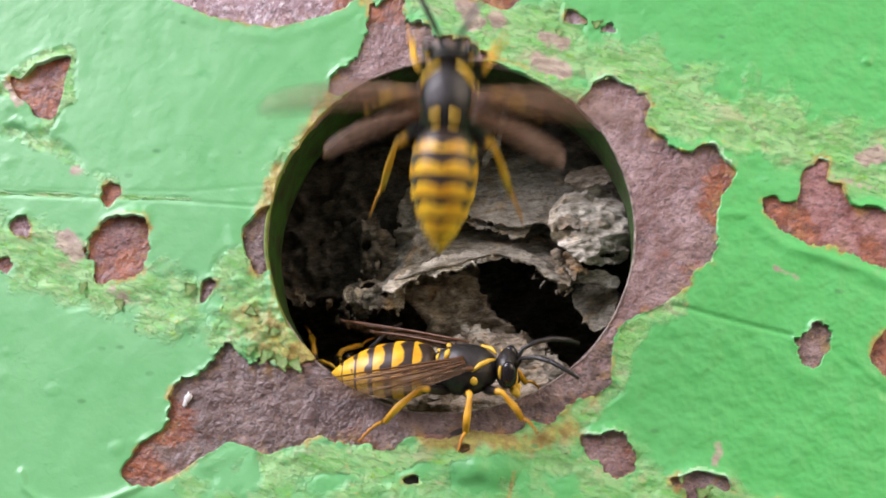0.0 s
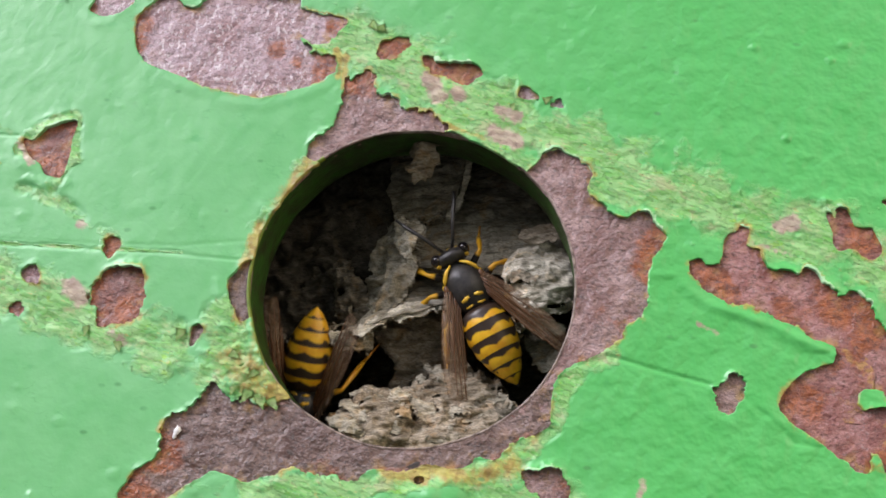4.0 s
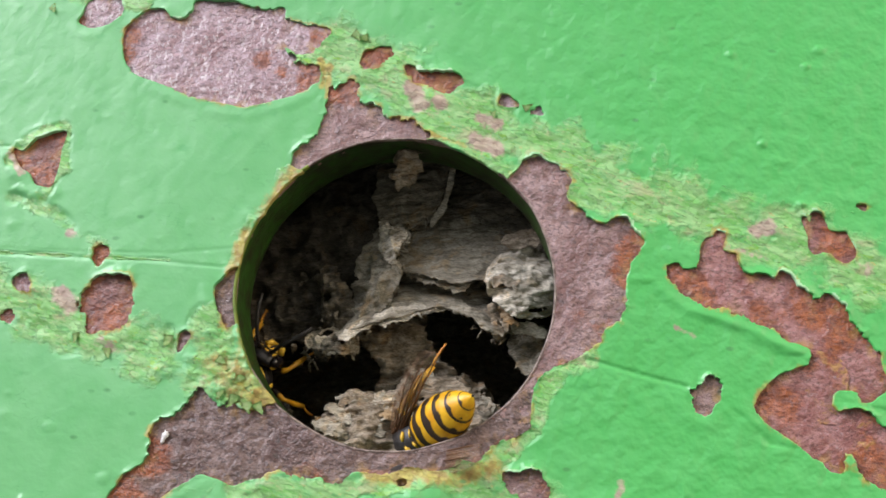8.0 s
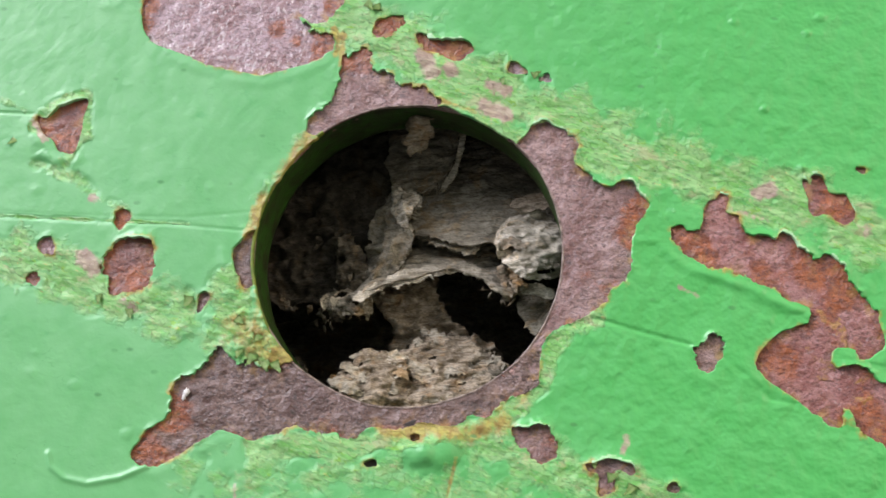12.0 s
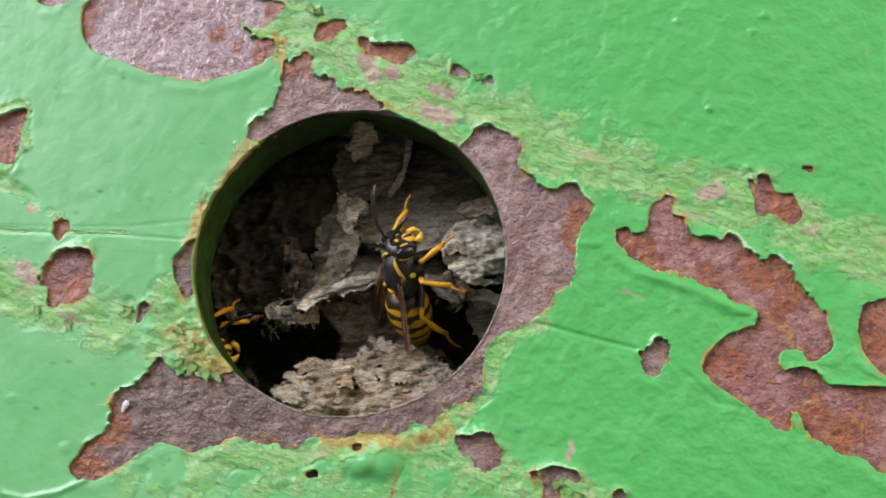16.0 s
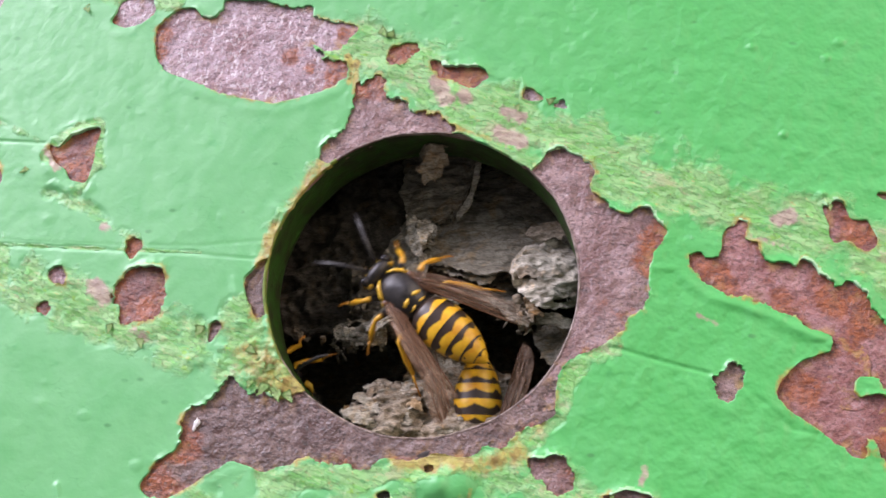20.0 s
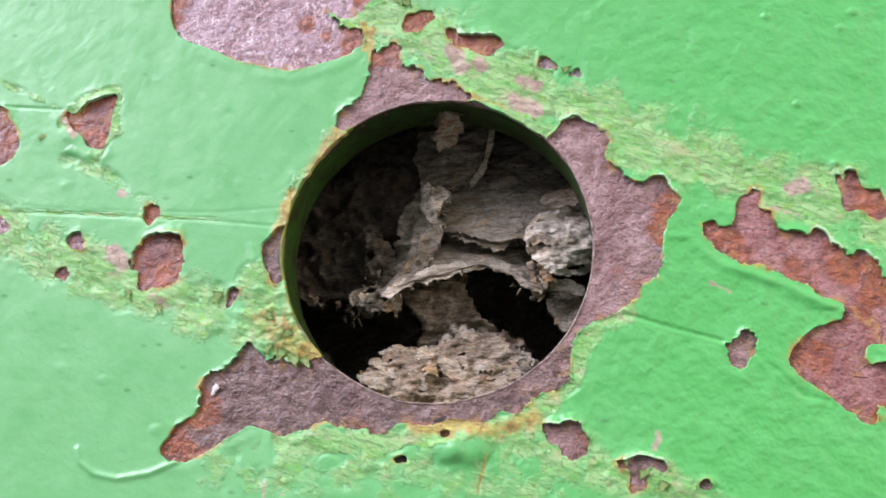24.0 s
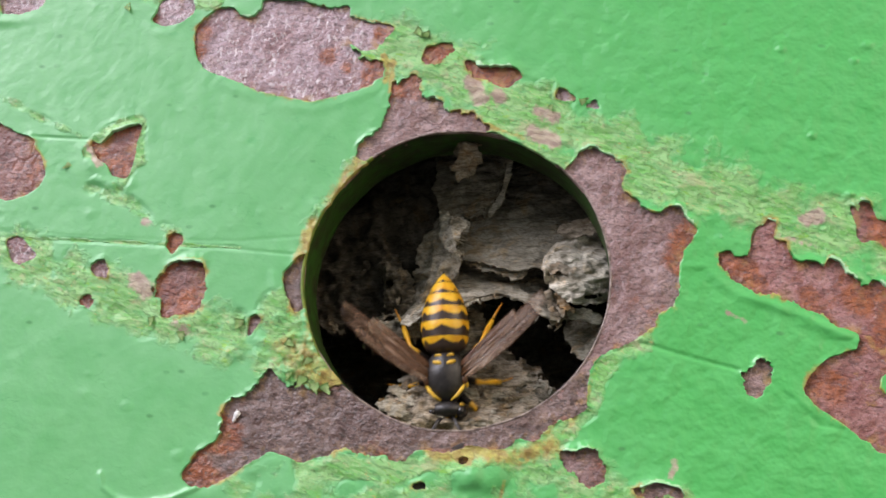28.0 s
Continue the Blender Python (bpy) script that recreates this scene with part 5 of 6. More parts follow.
def tergite(k, parent):
    """One ring of the abdomen, black in front and yellow behind, slightly overlapping the next."""
    a, b = SPANS[k]
    bm, values, rings, sides = bmesh.new(), [], [], 40
    for step in range(9):
        s = a + (b - a) * (step / 8 * 1.06 - 0.06 * (k > 0))
        s = min(max(s, 0.0), 1.0)
        swell = 1 + 0.03 * (step / 8) if k < 5 else 1
        row = []
        for i in range(sides):
            c = 2 * math.pi * i / sides
            r = girth(s) * swell
            row.append(bm.verts.new((-1.7 - 7.0 * s, r * math.sin(c), 0.92 * r * math.cos(c) - 0.5 * s)))
            off = abs((c + math.pi) % (2 * math.pi) - math.pi)       # 0 on the back
            tooth = 0.22 * max(0, 1 - off / 0.42)
            dot = 0.3 * max(0, 1 - abs(off - 1.0) / 0.24)
            edge = (0.62, 0.5, 0.44, 0.33, 0.22, 0.14)[k] + max(tooth, dot * (0.3 < step / 8))
            values.append(0.5 + 0.9 * (step / 8 - edge))
        rings.append(row)
    for p, q in zip(rings, rings[1:]):
        for i in range(sides):
            bm.faces.new((p[i], p[(i + 1) % sides], q[(i + 1) % sides], q[i]))
    if k == 5:
        bm.faces.new(rings[-1])
    banded(bm, "tergite", ABDOMEN, parent, "black and yellow ring", values)


def leg(name, hip, knee, ankle, toe, parent):
    """Thigh, shin and a thin jointed foot."""
    hip_, knee_, ankle_, toe_ = (Vector(p) for p in (hip, knee, ankle, toe))
    path = [hip_, hip_.lerp(knee_, 0.25), hip_.lerp(knee_, 0.7), knee_, knee_.lerp(ankle_, 0.12), knee_.lerp(ankle_, 0.6) + Vector((0, 0, 0.14)), ankle_]
    radii, bands = [0.22, 0.34, 0.27, 0.18, 0.17, 0.25, 0.19], [0.0, 0.05, 0.3, 0.7, 0.7, 0.7, 0.7]
    for k in range(1, 6):
        sag = Vector((0, 0, 0.25 * math.sin(k / 5 * math.pi)))
        for f, r in ((0.12, 0.085), (0.9, 0.12)):
            path.append(ankle_.lerp(toe_, (k - 1 + f) / 5) + sag)
            radii.append(r * (1.15 - 0.08 * k))
            bands.append(0.82 + 0.035 * k)
    bm = tube([p - hip_ for p in path], radii, 8)
    ob = banded(bm, name, LEG, parent, "", [v for v in bands for _ in range(8)])
    ob.location = hip_ * MM
    return ob


def wing(name, length, width, hinge, parent, side):
    """A narrow pleated blade with veins, hinged at its root; it points backwards along -x."""
    bm, last = bmesh.new(), None
    reach = lambda s: width * (0.16 + 0.84 * math.sin(math.pi * min(1, s * 0.6 + 0.16)) ** 1.1) * (1 if s < 0.86 else math.sqrt(max(0.02, 1 - ((s - 0.86) / 0.14) ** 2)))
    lift = lambda s, f: 0.14 * math.sin(f * 3.1) + 0.1 * math.sin(s * 3) + 0.05 * math.sin(f * 19)
    at = lambda s, f, up=0.0: (-length * s, side * (-0.3 * width * (1 - 0.4 * s) + reach(s) * f), lift(s, f) + up)
    for k in range(23):
        row = [bm.verts.new(at(k / 22, f)) for f in np.linspace(0, 1, 10)]
        if last:
            for a, b, c, d in zip(last, last[1:], row[1:], row):
                bm.faces.new((a, b, c, d))
        last = row
    bmesh.ops.solidify(bm, geom=bm.faces[:], thickness=0.025)
    ob = part(name, bm, WING, parent, "smoky brown pleated wing")
    ob.location = [c * MM for c in hinge]
    for f0, f1, end in ((0.0, 0.0, 0.95), (0.12, 0.25, 0.9), (0.3, 0.5, 0.86), (0.45, 0.8, 0.7)):
        path = [at(s, f0 + (f1 - f0) * s / end, 0.03) for s in np.linspace(0, end, 8)]
        part("vein", tube(path, [0.1, 0.09, 0.08, 0.07, 0.06, 0.055, 0.05, 0.03] if f0 == 0 else [0.06, 0.055, 0.05, 0.05, 0.045, 0.04, 0.03, 0.02], 6), VEIN, ob)
    return ob


LEGS = (("front_leg", (1.3, 0.8, -1.0), (2.6, 2.2, -0.5), (3.9, 2.6, -2.2), (4.9, 3.1, -2.9)),
        ("middle_leg", (0.2, 0.9, -1.2), (0.6, 3.0, -0.3), (0.4, 4.4, -2.3), (0.0, 5.4, -3.0)),
        ("hind_leg", (-0.9, 0.8, -1.2), (-2.6, 2.9, 0.0), (-4.8, 3.8, -2.0), (-6.4, 4.6, -3.0)))


def build_wasp(group="wasps at the nest hole"):
    wasp = thing("wasp", "yellow and black striped wasp at its nest hole", "wasp", group=group)
    thorax = part("thorax", egg((0, 0, 0), (2.3, 1.75, 1.65), u=28, v=18, shape=lambda c: 1 + 0.05 * noise.noise(c * 2)), SHELL, wasp, "glossy black thorax with yellow marks")
    for side in (1, -1):
        collar = tube([(2.05, side * 0.42, 0.95), (1.7, side * 0.92, 1.08), (1.15, side * 1.36, 0.98), (0.6, side * 1.62, 0.6)], [0.07, 0.15, 0.17, 0.06], 8)
        part("collar_stripe", collar, YELLOW, thorax, "yellow shoulder stripe")
        spot = tube([(-0.92, side * 0.22, 1.46), (-1.0, side * 0.52, 1.4), (-1.1, side * 0.9, 1.2)], [0.1, 0.19, 0.12], 8)
        part("yellow_mark", spot, YELLOW, thorax, "yellow spot")
        bar = tube([(-1.6, side * 0.2, 1.14), (-1.66, side * 0.5, 1.08), (-1.66, side * 0.8, 0.92)], [0.07, 0.12, 0.07], 8)
        part("yellow_mark", bar, YELLOW, thorax, "yellow spot")
        part("shoulder_plate", egg((0.4, side * 1.55, 0.8), (0.4, 0.26, 0.2), u=12, v=8), VEIN, thorax)
        part("side_mark", egg((0.75, side * 1.62, -0.05), (0.26, 0.2, 0.3), u=10, v=8), YELLOW, thorax, "yellow spot below the wing")
    part("waist", tube([(-1.6, 0, -0.1), (-2.0, 0, 0.0)], [0.6, 0.5], 12), SHELL, wasp)
    head = part("head", egg((2.75, 0, 0.1), (0.72, 1.55, 1.25), u=24, v=16), SHELL, wasp, "black head with yellow face")
    part("face", egg((3.22, 0, -0.5), (0.3, 0.58, 0.68), u=16, v=12), YELLOW, head, "yellow face plate")
    part("anchor_mark", tube([(3.5, 0, -0.15), (3.54, 0, -0.5), (3.46, 0, -0.85)], [0.06, 0.1, 0.17], 8), SHELL, head, "black mark on the face")
    part("forehead_mark", egg((3.34, 0, 0.42), (0.14, 0.3, 0.2), u=12, v=8), YELLOW, head, "yellow spot between the antennae")
    for side in (1, -1):
        part("eye", egg((2.95, side * 1.2, 0.25), (0.55, 0.5, 0.92), u=18, v=12), EYE, head, "dark glossy compound eye")
        part("jaw", tube([(3.2, side * 0.75, -1.0), (3.45, side * 0.55, -1.45), (3.5, side * 0.1, -1.75)], [0.3, 0.26, 0.08], 8), YELLOW, head, "yellow jaw")
        part("temple_mark", egg((2.42, side * 1.22, 0.4), (0.16, 0.24, 0.5), u=12, v=8), YELLOW, head, "yellow mark behind the eye")
        part("eye_mark", egg((3.3, side * 0.72, 0.2), (0.14, 0.12, 0.42), u=10, v=8), YELLOW, head, "yellow notch beside the eye")
        feeler = [(3.35, side * 0.35, 0.35), (3.75, side * 0.7, 1.2), (4.6, side * 1.15, 1.5), (5.6, side * 1.7, 1.5), (6.6, side * 2.25, 1.2), (7.4, side * 2.6, 0.8)]
        part("antenna", tube(feeler, [0.15, 0.14, 0.16, 0.17, 0.16, 0.1], 8), SHELL, head, "thin black antenna")
    abdomen = part("abdomen", egg((-4.6, 0, -0.25), (2.6, 1.2, 1.1), u=16, v=10), SHELL, wasp, "tapering abdomen with black and yellow bands")
    for k in range(6):
        tergite(k, abdomen)
    part("sting_tip", tube([(-8.6, 0, -0.5), (-9.0, 0, -0.55)], [0.1, 0.02], 6), SHELL, abdomen)
    for side in (1, -1):
        for name, *joints in LEGS:
            hip, knee, ankle, toe = [(x, side * y, z) for x, y, z in joints]
            leg(name, hip, knee, ankle, toe, wasp)
        fore = wing("fore_wing", 9.6, 1.75, (0.2, side * 1.5, 1.0), wasp, side)
        fore.rotation_euler = (radians(side * 22), 0, radians(-side * 15))
        rear = wing("hind_wing", 6.4, 1.2, (-0.6, side * 1.4, 0.8), wasp, side)
        rear.rotation_euler = (radians(side * 30), 0, radians(-side * 19))
    return wasp


def wasp_pose(x, y, z, heading, tilt, roll):
    """x, z in the plane of the panel and y behind it, mm from the hole's middle; heading: 0 right, 90 up;
    tilt: the head towards the onlooker; roll: 0 shows the back. The place is that of the waist."""
    a, b = radians(heading), radians(tilt)
    ahead = Vector((math.cos(a) * math.cos(b), -math.sin(b), math.sin(a) * math.cos(b)))
    above = Vector((math.cos(a) * math.sin(b), math.cos(b), math.sin(a) * math.sin(b))) * -1
    above = Matrix.Rotation(radians(roll), 3, ahead) @ above
    turn = Matrix((ahead, above.cross(ahead), above)).transposed().to_4x4()
    return Matrix.Translation((HOLE[0] + x * MM, HOLE[1] + y * MM, HOLE[2] + z * MM)) @ turn @ Matrix.Translation((2.0 * MM, 0, 0))


def wasp_walk(wasp, rows, flying=(), spread=(), bend=()):
    """Keys a wasp's way, its steps while it walks and its wing beats while it flies; spread: how far its wings stand off
    at rest and how far their outer edges are raised, by time, degrees; bend: how far its abdomen is turned down and to its left, by time, degrees."""
    rows = [(t, wasp_pose(*row)) for t, *row in rows]
    if rows[0][0] > 0:
        rows.insert(0, (0.0, rows[0][1]))
    if rows[-1][0] < 28:
        rows.append((28.0, rows[-1][1]))
    full = [rows[0]]
    for (t0, m0), (t1, m1) in zip(rows, rows[1:]):       # no more than 60 degrees from row to row
        q0, q1 = m0.to_quaternion(), m1.to_quaternion()
        many = min(int(q0.rotation_difference(q1).angle / radians(60)) + 1, max(1, int((t1 - t0) * FPS)))
        for k in range(1, many):
            f = k / many
            full.append((t0 + (t1 - t0) * f, Matrix.LocRotScale(m0.translation.lerp(m1.translation, f), q0.slerp(q1, f), None)))
        full.append((t1, m1))
    walk(wasp, full)
    busy = [t for t, _ in rows if 0 < t < 28]
    first, last = (busy[0], busy[-1]) if busy else (0, 0)
    for ob in wasp.children:
        kind = ob.name.split(".")[0]
        if kind.endswith("_leg") and last > first:
            lag = {"front_leg": 0.0, "middle_leg": 2.1, "hind_leg": 4.2}[kind] + (ob.location.y > 0) * math.pi
            steps = np.arange(first, last, 0.2)
            side = 1 if ob.location.y > 0 else -1
            keys = [(0.0, 0.0)] + [(t, math.sin(9 * t + lag)) for t in steps if 0 < t < 28] + [(28.0, 0.0)]
            walk(ob, [(t, Matrix.Translation(ob.location) @ pose(0, 0, 0, side * 6 * s, 0, 11 * s)) for t, s in keys])
        if kind == "abdomen" and bend:
            pivot = Matrix.Translation((-1.9 * MM, 0, 0))
            walk(ob, [(t, pivot @ pose(0, 0, 0, 0, -down, -yaw) @ pivot.inverted()) for t, down, yaw in ((0, *bend[0][1:]), *bend, (28, *bend[-1][1:]))])
        if kind.endswith("_wing") and spread and not flying:
            at, side = Matrix.Translation(ob.location), 1 if ob.location.y > 0 else -1
            walk(ob, [(t, at @ pose(0, 0, 0, side * hang, 0, -side * a)) for t, a, hang in ((0, *spread[0][1:]), *spread, (28, *spread[-1][1:]))])
        if kind.endswith("_wing") and flying:
            at, rest, side = Matrix.Translation(ob.location), ob.rotation_euler.to_matrix().to_4x4(), 1 if ob.location.y > 0 else -1
            keys = [(0.0, at @ rest)] if flying[0][0] > 0 else []
            for start, end in flying:
                if start > 0.1:
                    for t, a, hang in spread:
                        keys.append((t, at @ pose(0, 0, 0, side * hang, 0, -side * a)))
                    keys.append((start - 0.1, keys[-1][1] if spread else at @ rest))
                for k in range(int(round((end - start) * FPS)) + 1):
                    beat = (-58, 12, 82, 12)[frame(start + k / FPS) % 4]
                    keys.append((start + k / FPS, at @ pose(0, 0, 0, -side * beat, 0, -side * (82 if kind == "fore_wing" else 62))))
                if end < 27.8:
                    keys.append((end + 0.1, at @ rest))
            if keys[-1][0] < 28:
                keys.append((28.0, at @ rest))
            walk(ob, keys)

WASPS = {}
for name in ("departing_flyer", "rim_walker", "peeking_left", "climber", "turner", "leaver", "crosser", "lander", "explorer", "sentry", "wall_climber", "arrival", "edge_clinger", "last_visitor"):
    WASPS[name] = build_wasp() if not WASPS else copy_thing(WASPS["departing_flyer"], Matrix.Translation(HOLE))


def motions():
    """All that moves but the camera."""
    wasp_walk(WASPS["departing_flyer"], [
        (0, 0.9, -14, 1.3, 91, 10, 0), (0.1, 2.1, -25, 3.8, 95, 30, 0), (0.2, 2.9, -35, 9.3, 95, 30, 0), (0.7, 20, -120, 160, 90, 30, 0),
    ], flying=[(0.0, 0.4)])
    wasp_walk(WASPS["rim_walker"], [
        (0, 0.0, -1, -9.8, 3, 0, -52), (0.1, 0.3, -1, -9.2, 6, 0, -52), (0.2, 0.5, -1, -8.9, 10, -8, -42), (0.3, 0.6, -1.5, -8.5, 25, -25, -30),
        (0.4, 0.6, -1, -8.3, 48, -40, -15), (0.5, 0.2, -1, -7.9, 62, -58, 0), (0.8, 2.0, -1, -8.0, 40, -30, 0), (1, 2.3, -1.0, -8.1, 10, -5, 0),
        (1.2, 3.2, -1.5, -9.0, 25, -12, -10), (1.5, 4.1, -2, -10.1, 47, -5, -25), (1.8, 4.3, -2, -8.6, 48, -8, -15),
        (2, 5.7, -1.5, -8.2, 69, -30.4, -30), (2.3, 5.4, 1, -5.9, 110, -45, 0), (2.5, 4.6, 4, -3.8, 152, -38, 0), (2.7, 1.4, 7, -2.9, 175, -15, 0),
        (3, -5.0, 6.5, -0.4, 178, -4, 0), (3.2, -7.0, 7, -1.4, 205, 0, 0), (3.5, -7.9, 7, -2.1, 255, -5, 0), (4.2, -10.5, 14, -8.0, 260, -30, 0),
        (4.7, -27, 50, 6, 250, -30, 0),
    ], bend=[(0.5, 0, 0), (0.8, 5, -30), (1.0, 8, -65), (1.2, 5, -30), (1.5, 0, 0)], spread=[(0.0, 20, -48), (0.3, 20, -30), (0.5, 22, 10), (1.0, 9, 10), (1.5, 12, 0), (2.1, 9, 0), (2.5, 14, 15), (3.0, 11, 22)])
    wasp_walk(WASPS["peeking_left"], [
        (0.3, -11.6, 9, -10.4, 20, 0, 0), (0.6, -9.2, 5, -10.8, 352, 8, 0), (0.8, -7.6, 5, -10.2, 352, 6, 0), (1, -6.3, 5, -10.5, 356, 5, 0),
        (1.3, -13.4, 9, -9.4, 20, 0, 0), (1.8, -24, 50, 0, 20, -20, 0),
    ])
    wasp_walk(WASPS["climber"], [
        (0, 39, 50, 12, 100, 0, 0), (2.1, 39, 50, 12, 100, 0, 0), (2.6, 8.0, 8, -14.0, 80, 0, -20), (2.8, 6.6, 4, -10.2, 76, 1, -40), (3, 5.2, 4, -5.0, 96, -1, -48),
        (3.2, 4.2, 4, -4.6, 100, -12, 0), (3.4, 4.2, 4.5, -2.9, 131, -3, 0), (3.5, 4.2, 5, -1.3, 138, 0, 0), (4.5, 5.3, 7, 0.1, 100, 20, 0), (5.5, 5.4, 6, 5.0, 92, 38, 0),
        (5.8, 8.0, 1, 7.3, 82, 5, 0), (5.9, 11.3, -3, 7.0, 59, 0, 0), (6, 11.5, -3, 7.2, 58, 0, 0), (6.1, 11.7, -3, 7.5, 58, 0, 0), (6.2, 13.7, -5, 11.1, 60, 0, 0), (6.3, 12.4, -8, 10.0, 75, 0, 0),
        (6.4, 11.1, -8, 10.8, 82, 0, 0), (6.5, 10.2, -9, 12.5, 85, -20, 0), (6.6, 7.8, -12, 13.4, 160, -45, 0), (6.7, 1.3, -6, 9.2, 200, -60, 0),
        (6.8, -5.3, -2, 3.8, 190, -55, 0), (6.9, -6.7, 2, 5.0, 150, -35, 0), (7, -8.4, -2, -2.6, 175, -28, 0), (7.1, -4.8, 1, -8.3, 120, -60, 0),
        (7.2, 7.6, 0, -5.6, 60, -60, 0), (7.3, 6.6, 0, -7.6, 20, -48, 0), (7.5, 5.3, 2, -6.8, 60, -50, 0), (7.8, 3.7, 2, -9.6, 190, -48, 0),
        (8, 3.3, 3, -10.5, 212, -52, 0), (8.3, 3.6, 6, -11.1, 212, -42, 0), (8.6, 3.9, 12, -11.0, 130, -50, 0), (9.1, 39, 50, 12, 100, -30, 0),
    ], flying=[(6.3, 7.2)], bend=[(5.7, 0, 0), (5.9, 22, -14), (6.1, 22, -14), (6.3, 0, 0)], spread=[(3.2, 9, 12), (3.5, 18, 22), (5.6, 22, 22), (5.9, 30, 22), (6.1, 30, 22)])
    wasp_walk(WASPS["turner"], [
        (0, -30, 50, 6, 0, 0, 0), (4.5, -30, 50, 6, 0, 0, 0), (5, -9.2, 11, 2.5, 0, 30, 0), (5.5, -7.8, 10, 5.7, 2, 58, 0),
        (5.8, -1.1, 6, -3.7, 300, 20, 0), (6, -0.2, 2, -5.9, 284, 40, 0), (6.3, -0.1, 4, -5.9, 245, 0, 0), (6.5, 1.7, 3, -8.7, 190, 0, 0),
        (6.7, -2.4, 4, -9.4, 195, 0, 0), (6.9, -5.7, 5, -10.3, 182, 0, 0), (7, -6.4, 5, -10.7, 176, -5, 0), (7.1, -10.3, 9, -11.0, 185, 0, 0),
        (7.6, -30, 50, 6, 200, 0, 0),
    ])
    wasp_walk(WASPS["leaver"], [
        (0, -27, 50, 0, 20, 0, 0), (5.7, -27, 50, 0, 20, 0, 0), (6.2, -12.9, 9, -1.1, 20, 10, 0), (6.4, -10.5, 9, -0.7, 30, 50, 0),
        (6.6, -9.1, 8, -0.5, 50, 52, 0), (6.8, -8.3, 5, -0.7, 65, 40, 0), (7, -7.8, 4, 1.5, 38, 20, 0), (7.1, -3.0, 0, 3.3, 85, 40, 0),
        (7.2, -3.2, -3, 5.4, 92, 55, 0), (7.3, -2.4, -10, 6.7, 92, 62, 0), (7.4, -0.4, -30, 12.7, 92, 20, 0), (7.9, -20, -120, 160, 90, 30, 0),
    ], flying=[(7.25, 7.7)])
    wasp_walk(WASPS["crosser"], [
        (0, -24, 50, 12, 30, 0, 0), (7.1, -24, 50, 12, 30, 0, 0), (7.6, -13.6, 10, -8.1, 30, 0, 0), (8, -13.5, 10, -8.2, 60, 25, 0),
        (8.3, -7.9, 6, -3.9, 9.9, 52.6, 0), (8.5, -5.9, 4, -4.2, 330, 0, 0), (8.6, -4.7, 6, -5.7, 320, 22, 0), (8.7, -2.6, 4, -5.1, 0, 0, 0),
        (8.8, -1.0, 4, -5.0, 2, 0, 0), (8.9, 1.3, 5, -4.0, 14, 10, 0), (9, 1.7, 5, -4.6, 18, 15, 0), (9.1, 3.7, 7, -3.5, 10, -30, 0),
        (9.3, 6.0, 13, -1.1, 10, -40, 0), (9.8, 36, 50, 12, 10, -40, 0),
    ])
    wasp_walk(WASPS["lander"], [
        (0, 60, -160, 140, 230, 0, 0), (8.2, 60, -160, 140, 230, 0, 0), (8.7, 17.4, -40, 13.2, 130, -20, 0), (8.9, 13.5, -25, 11.6, 110, -30, 0),
        (9, -1.2, -20, -2.9, 96, -62, 0), (9.1, -3.5, -2, 1.6, 40, -45, 0), (9.2, 1.6, 0, -5.6, 80, -15, 0), (9.3, 2.9, 0, -6.9, 85, -40, 0),
        (9.5, 2.9, 0, -7.0, 103, -62, 0), (9.6, 0.2, 2, -6.4, 140, -20, 0), (9.7, 0.3, 3, -6.4, 160, -5, 0), (9.8, -3.8, 4, -6.8, 165, -5, 0),
        (9.9, -5.4, 4, -7.9, 170, -8, 0), (10, -5.7, 3.5, -8.7, 171, -24, 0), (10.1, -8.1, 6, -6.8, 175, -15, 0), (10.3, -9.9, 9, -6.1, 190, -30, 0),
        (10.5, -15.7, 14, -5.6, 190, -30, 0), (11.0, -21, 50, 6, 190, -30, 0),
    ], flying=[(8.6, 9.15)])
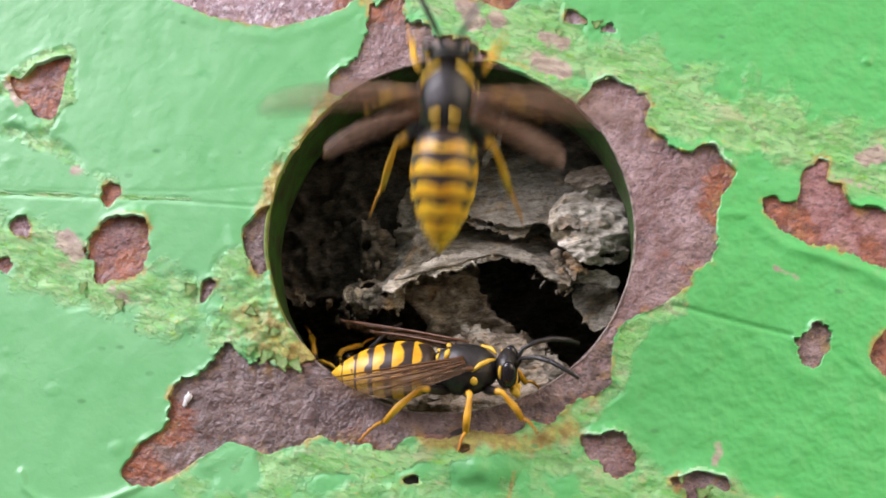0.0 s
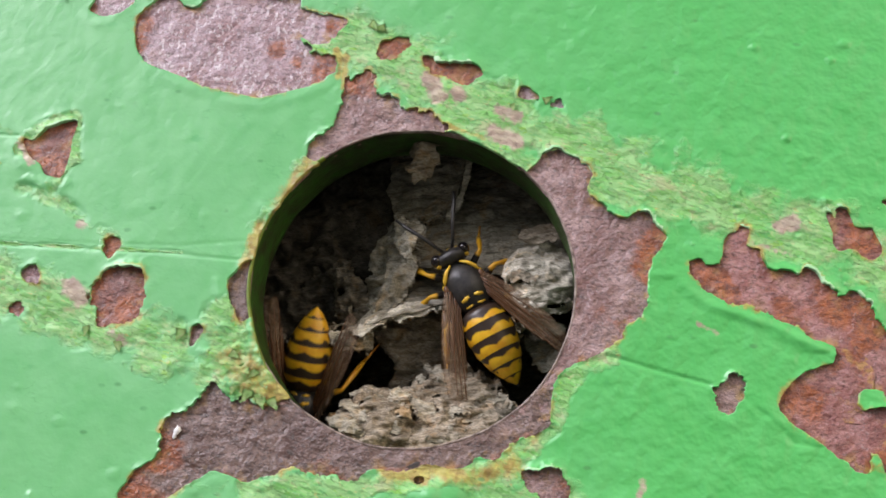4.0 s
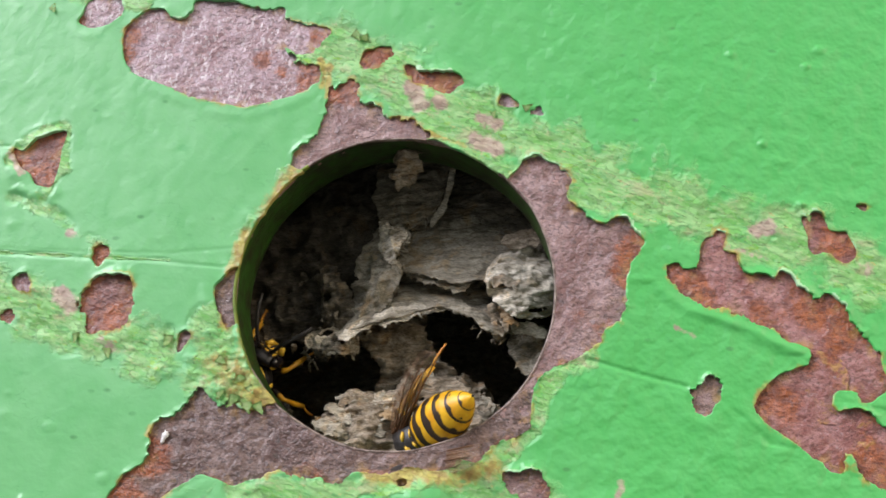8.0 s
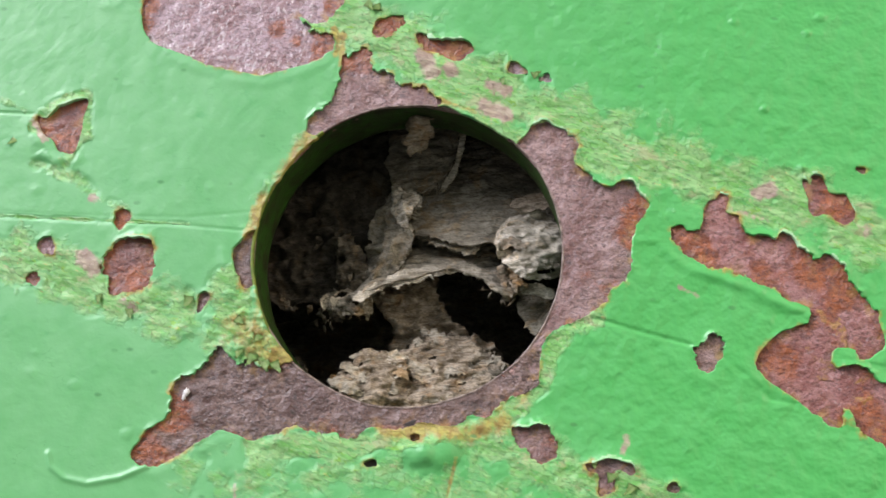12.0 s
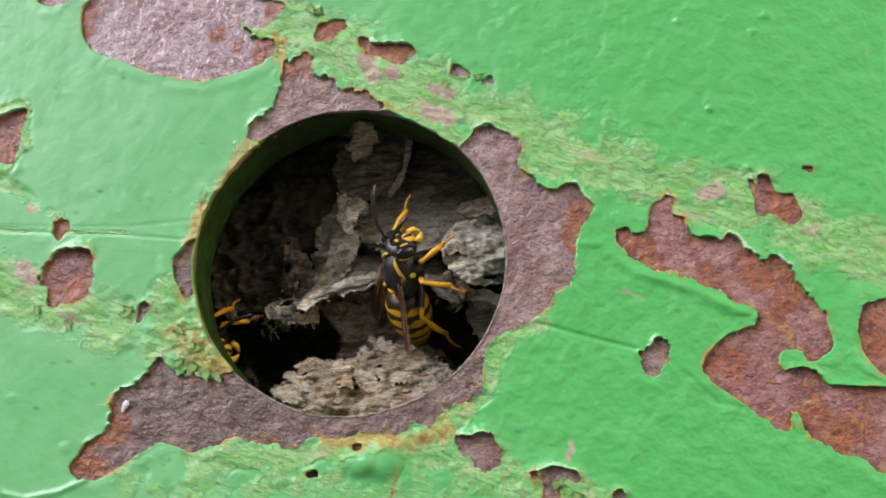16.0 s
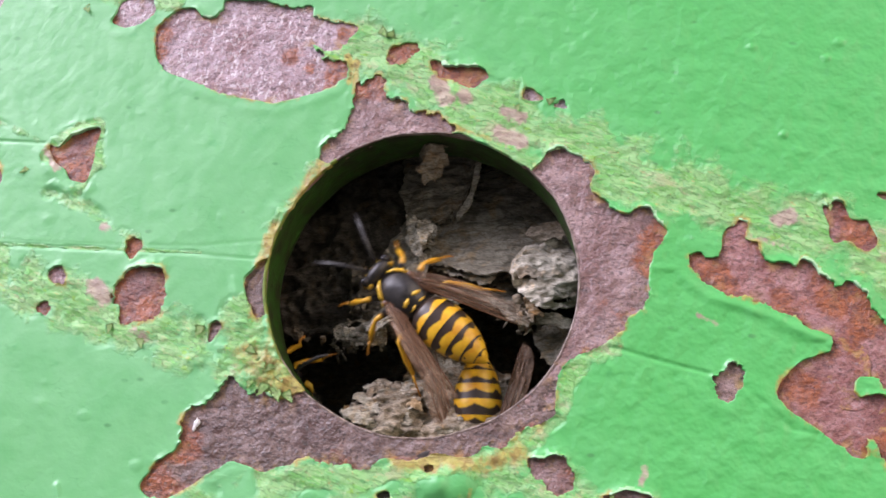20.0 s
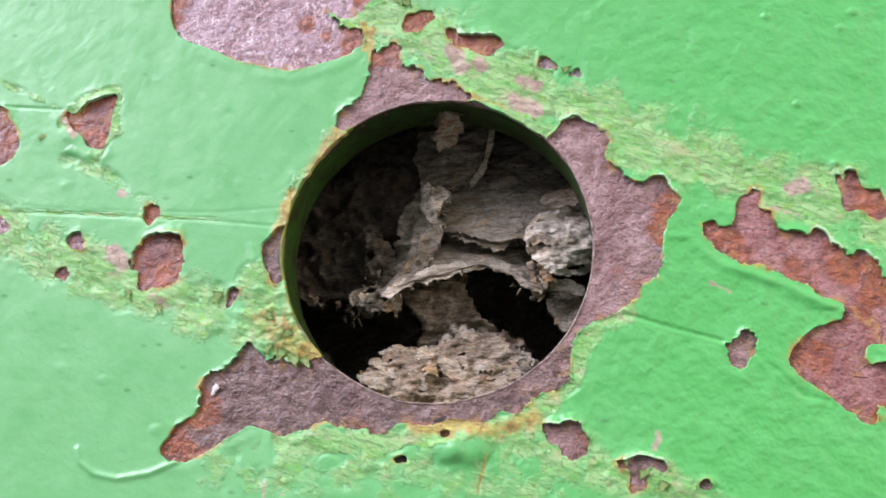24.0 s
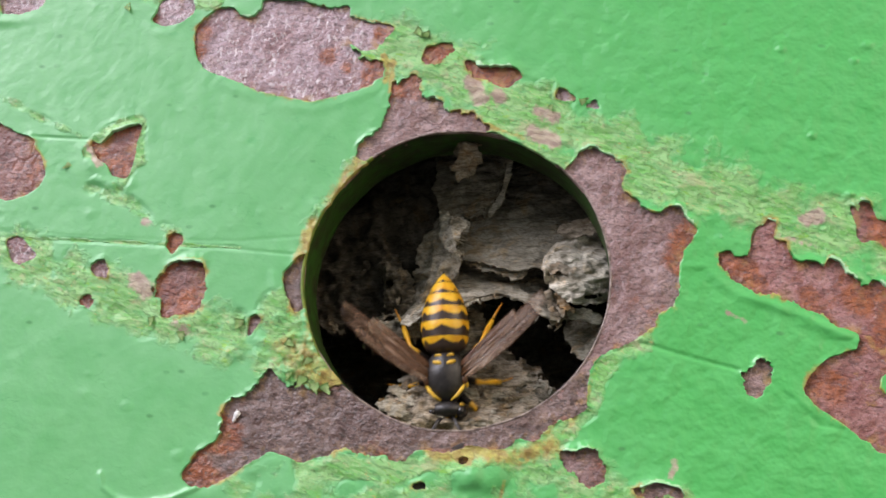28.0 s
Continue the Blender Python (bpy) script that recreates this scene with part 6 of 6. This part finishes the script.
    wasp_walk(WASPS["explorer"], [
        (0, 30, 50, 0, 120, 20, 0), (14.7, 30, 50, 0, 120, 20, 0), (15.15, 6.3, 20, -5.7, 120, 30, 0), (15.35, 6.1, 14, -4.1, 120, 40, 10),
        (15.5, 6.5, 10, -3.2, 120, 40, 20), (15.7, 5.2, 9, -2.0, 120, 35, 0), (15.9, 3.8, 6, -1.6, 92, 46, -35), (16, 3.7, 6, -1.0, 88, 52, -50),
        (16.2, 4.5, 7, -1.0, 95, 42, -25), (16.5, 4.6, 5, 1.7, 90, 50, 0), (16.7, 4.9, 4, 1.4, 70, 35, 0), (16.9, 5.1, 4, 1.4, 26, 35, 0),
        (17, 5.2, 3, 1.4, 19, 28, 0), (17.2, 5.3, 3, 1.4, 10, 40, 0), (17.3, 4.6, 3, 1.2, 355, 40, 0), (17.5, 4.0, 4, 0.3, 318, 38, 0),
        (17.7, 5.2, 4, -2.5, 312, 15, 0), (17.9, 3.4, 6, -3.2, 270, -6, 0), (18, 3.4, 6.5, -3.5, 266, -8, 0), (18.1, 3.8, 6, -4.7, 268, -10, 0),
        (18.2, 3.9, 4, -7.9, 268, -10, 0), (18.3, 4.7, 4, -8.9, 265, -20, 0), (18.5, 4.5, 7, -12.0, 265, -40, 0), (18.7, 3.5, 14, -17.1, 265, -50, 0),
        (19.2, 30, 50, 0, 265, -40, 0),
    ], bend=[(15.6, 40, 0), (15.9, 14, 0), (16.0, 8, 0), (16.3, 15, 0), (16.6, 0, 0), (17.0, 45, -10), (17.4, 20, 0), (17.8, 0, 0)], spread=[(15.0, 8, 10), (17.3, 8, 10), (17.9, 22, 22)])
    wasp_walk(WASPS["sentry"], [
        (0, -27, 50, 12, 0, 0, 0), (14.9, -27, 50, 12, 0, 0, 0), (15.4, -19.6, 8, -6.9, 0, 10, 0), (15.7, -15.8, 9, -5.35, 2, 34, 0),
        (16, -15.7, 10, -6.45, 358, 34, 0), (16.5, -16.4, 9, -5.55, 358, 34, 0), (17, -16.1, 9, -4.45, 4, 34, 0), (17.5, -15.6, 10, -4.65, 4, 34, 0),
        (18, -15.5, 10, -4.55, 4, 34, 0), (18.5, -14.8, 10, -6.65, 2, 34, 0), (19, -15, 10, -7.15, 2, 34, 0), (19.5, -14.8, 9, -7.15, 358, 34, 0),
        (20, -14.7, 9, -8.25, 358, 34, 0), (20.4, -19.9, 9, -10.5, 350, 0, 0), (20.9, -27, 50, 12, 0, 0, 0),
    ])
    wasp_walk(WASPS["wall_climber"], [
        (0, -24, 50, 6, 85, 0, 0), (17.6, -24, 50, 6, 85, 0, 0), (18.1, -16.7, 13, -1.3, 85, 10, 0), (18.3, -12.4, 7, 0.3, 85, 10, 0),
        (18.5, -9.4, 6, 1.7, 75, 25, 0), (18.7, -7.6, 5, 4.0, 46, 36, 0), (18.9, -7.0, 4, 4.6, 40, 22, -15), (19, -5.0, 3, 4.5, 28, 16, -20),
        (19.1, -3.9, 2, 4.7, 8, 0, -15), (19.2, -3.3, 1, 4.1, 350, 0, 0), (19.3, -1.5, 2, 3.2, 330, 0, 0), (19.4, 2.7, 3, 0.7, 310, 0, 0),
        (19.5, 3.0, 4, -0.1, 300, -20, 0), (19.7, 3.1, 4, -2.6, 278, -15, 0), (19.9, 4.4, 5, -9.2, 275, -5, 0), (20, 5.0, 6, -10.6, 274, -5, 0),
        (20.1, 5.0, 9, -11.8, 270, -25, 0), (20.2, 4.8, 16, -15.8, 270, -40, 0), (20.7, 36, 50, 6, 265, -40, 0),
    ])
    wasp_walk(WASPS["arrival"], [
        (0, 0, -160, 160, 255, 0, 0), (19.0, 0, -160, 160, 255, 0, 0), (19.5, 5.1, -40, 13.5, 255, 0, 0), (19.6, 3.5, -32, 11.4, 255, 0, 0),
        (19.7, 0.9, -20, 8.2, 240, -30, 0), (19.8, -0.7, -5, 6.1, 95, -58, 0), (19.9, 0.3, 0, -0.2, 125, -20, 0), (20, 0.2, 2, -1.9, 146, 0, 0),
        (20.2, -7.2, 5, -2.6, 178, -15, 0), (20.3, -8.4, 7, -2.6, 176, -25, 0), (20.4, -9.8, 7, -3.2, 175, -30, 0),
        (20.6, -14.2, 10, -3.5, 180, -20, 0), (21.1, -21, 50, 0, 180, -20, 0),
    ], flying=[(19.4, 19.8)])
    wasp_walk(WASPS["edge_clinger"], [
        (0, -30, 50, 12, 95, 0, 40), (21.8, -30, 50, 12, 95, 0, 40), (22.3, -17.1, 11, -5.5, 95, 0, 50), (22.7, -12.7, 8, -5.2, 93, 0, 45),
        (23, -12.4, 8, -5.4, 92, 0, 45), (23.2, -12.6, 8, -3.5, 100, 0, 45), (23.5, -13.3, 9, 0.4, 115, 0, 45), (23.8, -16.8, 11, 1.5, 115, 0, 45),
        (24.3, -30, 50, 12, 95, 0, 40),
    ])
    wasp_walk(WASPS["last_visitor"], [
        (0, -27, 50, 6, 20, 0, 0), (25.7, -27, 50, 6, 20, 0, 0), (26.2, -17.1, 20, -7.3, 20, 20, 0), (26.35, -15.8, 14, -6.1, 15, 35, 0),
        (26.5, -15.2, 11, -4.5, 12, 46, 0), (26.7, -11.8, 9, -5.8, 5, 40, 0), (26.9, -8.0, 8, -4.6, 22, 36, 0), (27, -5.8, 6, -3.3, 33, 29, 0),
        (27.2, -3.7, 6, -1.9, 36, 45, 0), (27.4, -0.6, 5, 0.5, 45, 50, 0), (27.5, 1.5, 5, 1.5, 18, 62, 0), (27.7, -0.8, 4, 0.5, 330, 15, 0),
        (27.8, -0.7, 4, -1.9, 300, 0, 0), (28, -0.6, 4, -5.5, 278, -4, 0),
    ], bend=[(26.6, 0, 0), (27.0, 55, 0), (27.4, 20, 0), (27.6, 0, 0)], spread=[(26.0, 12, 10), (27.6, 14, 10), (27.8, 30, 20), (28.0, 46, 25)])


motions()
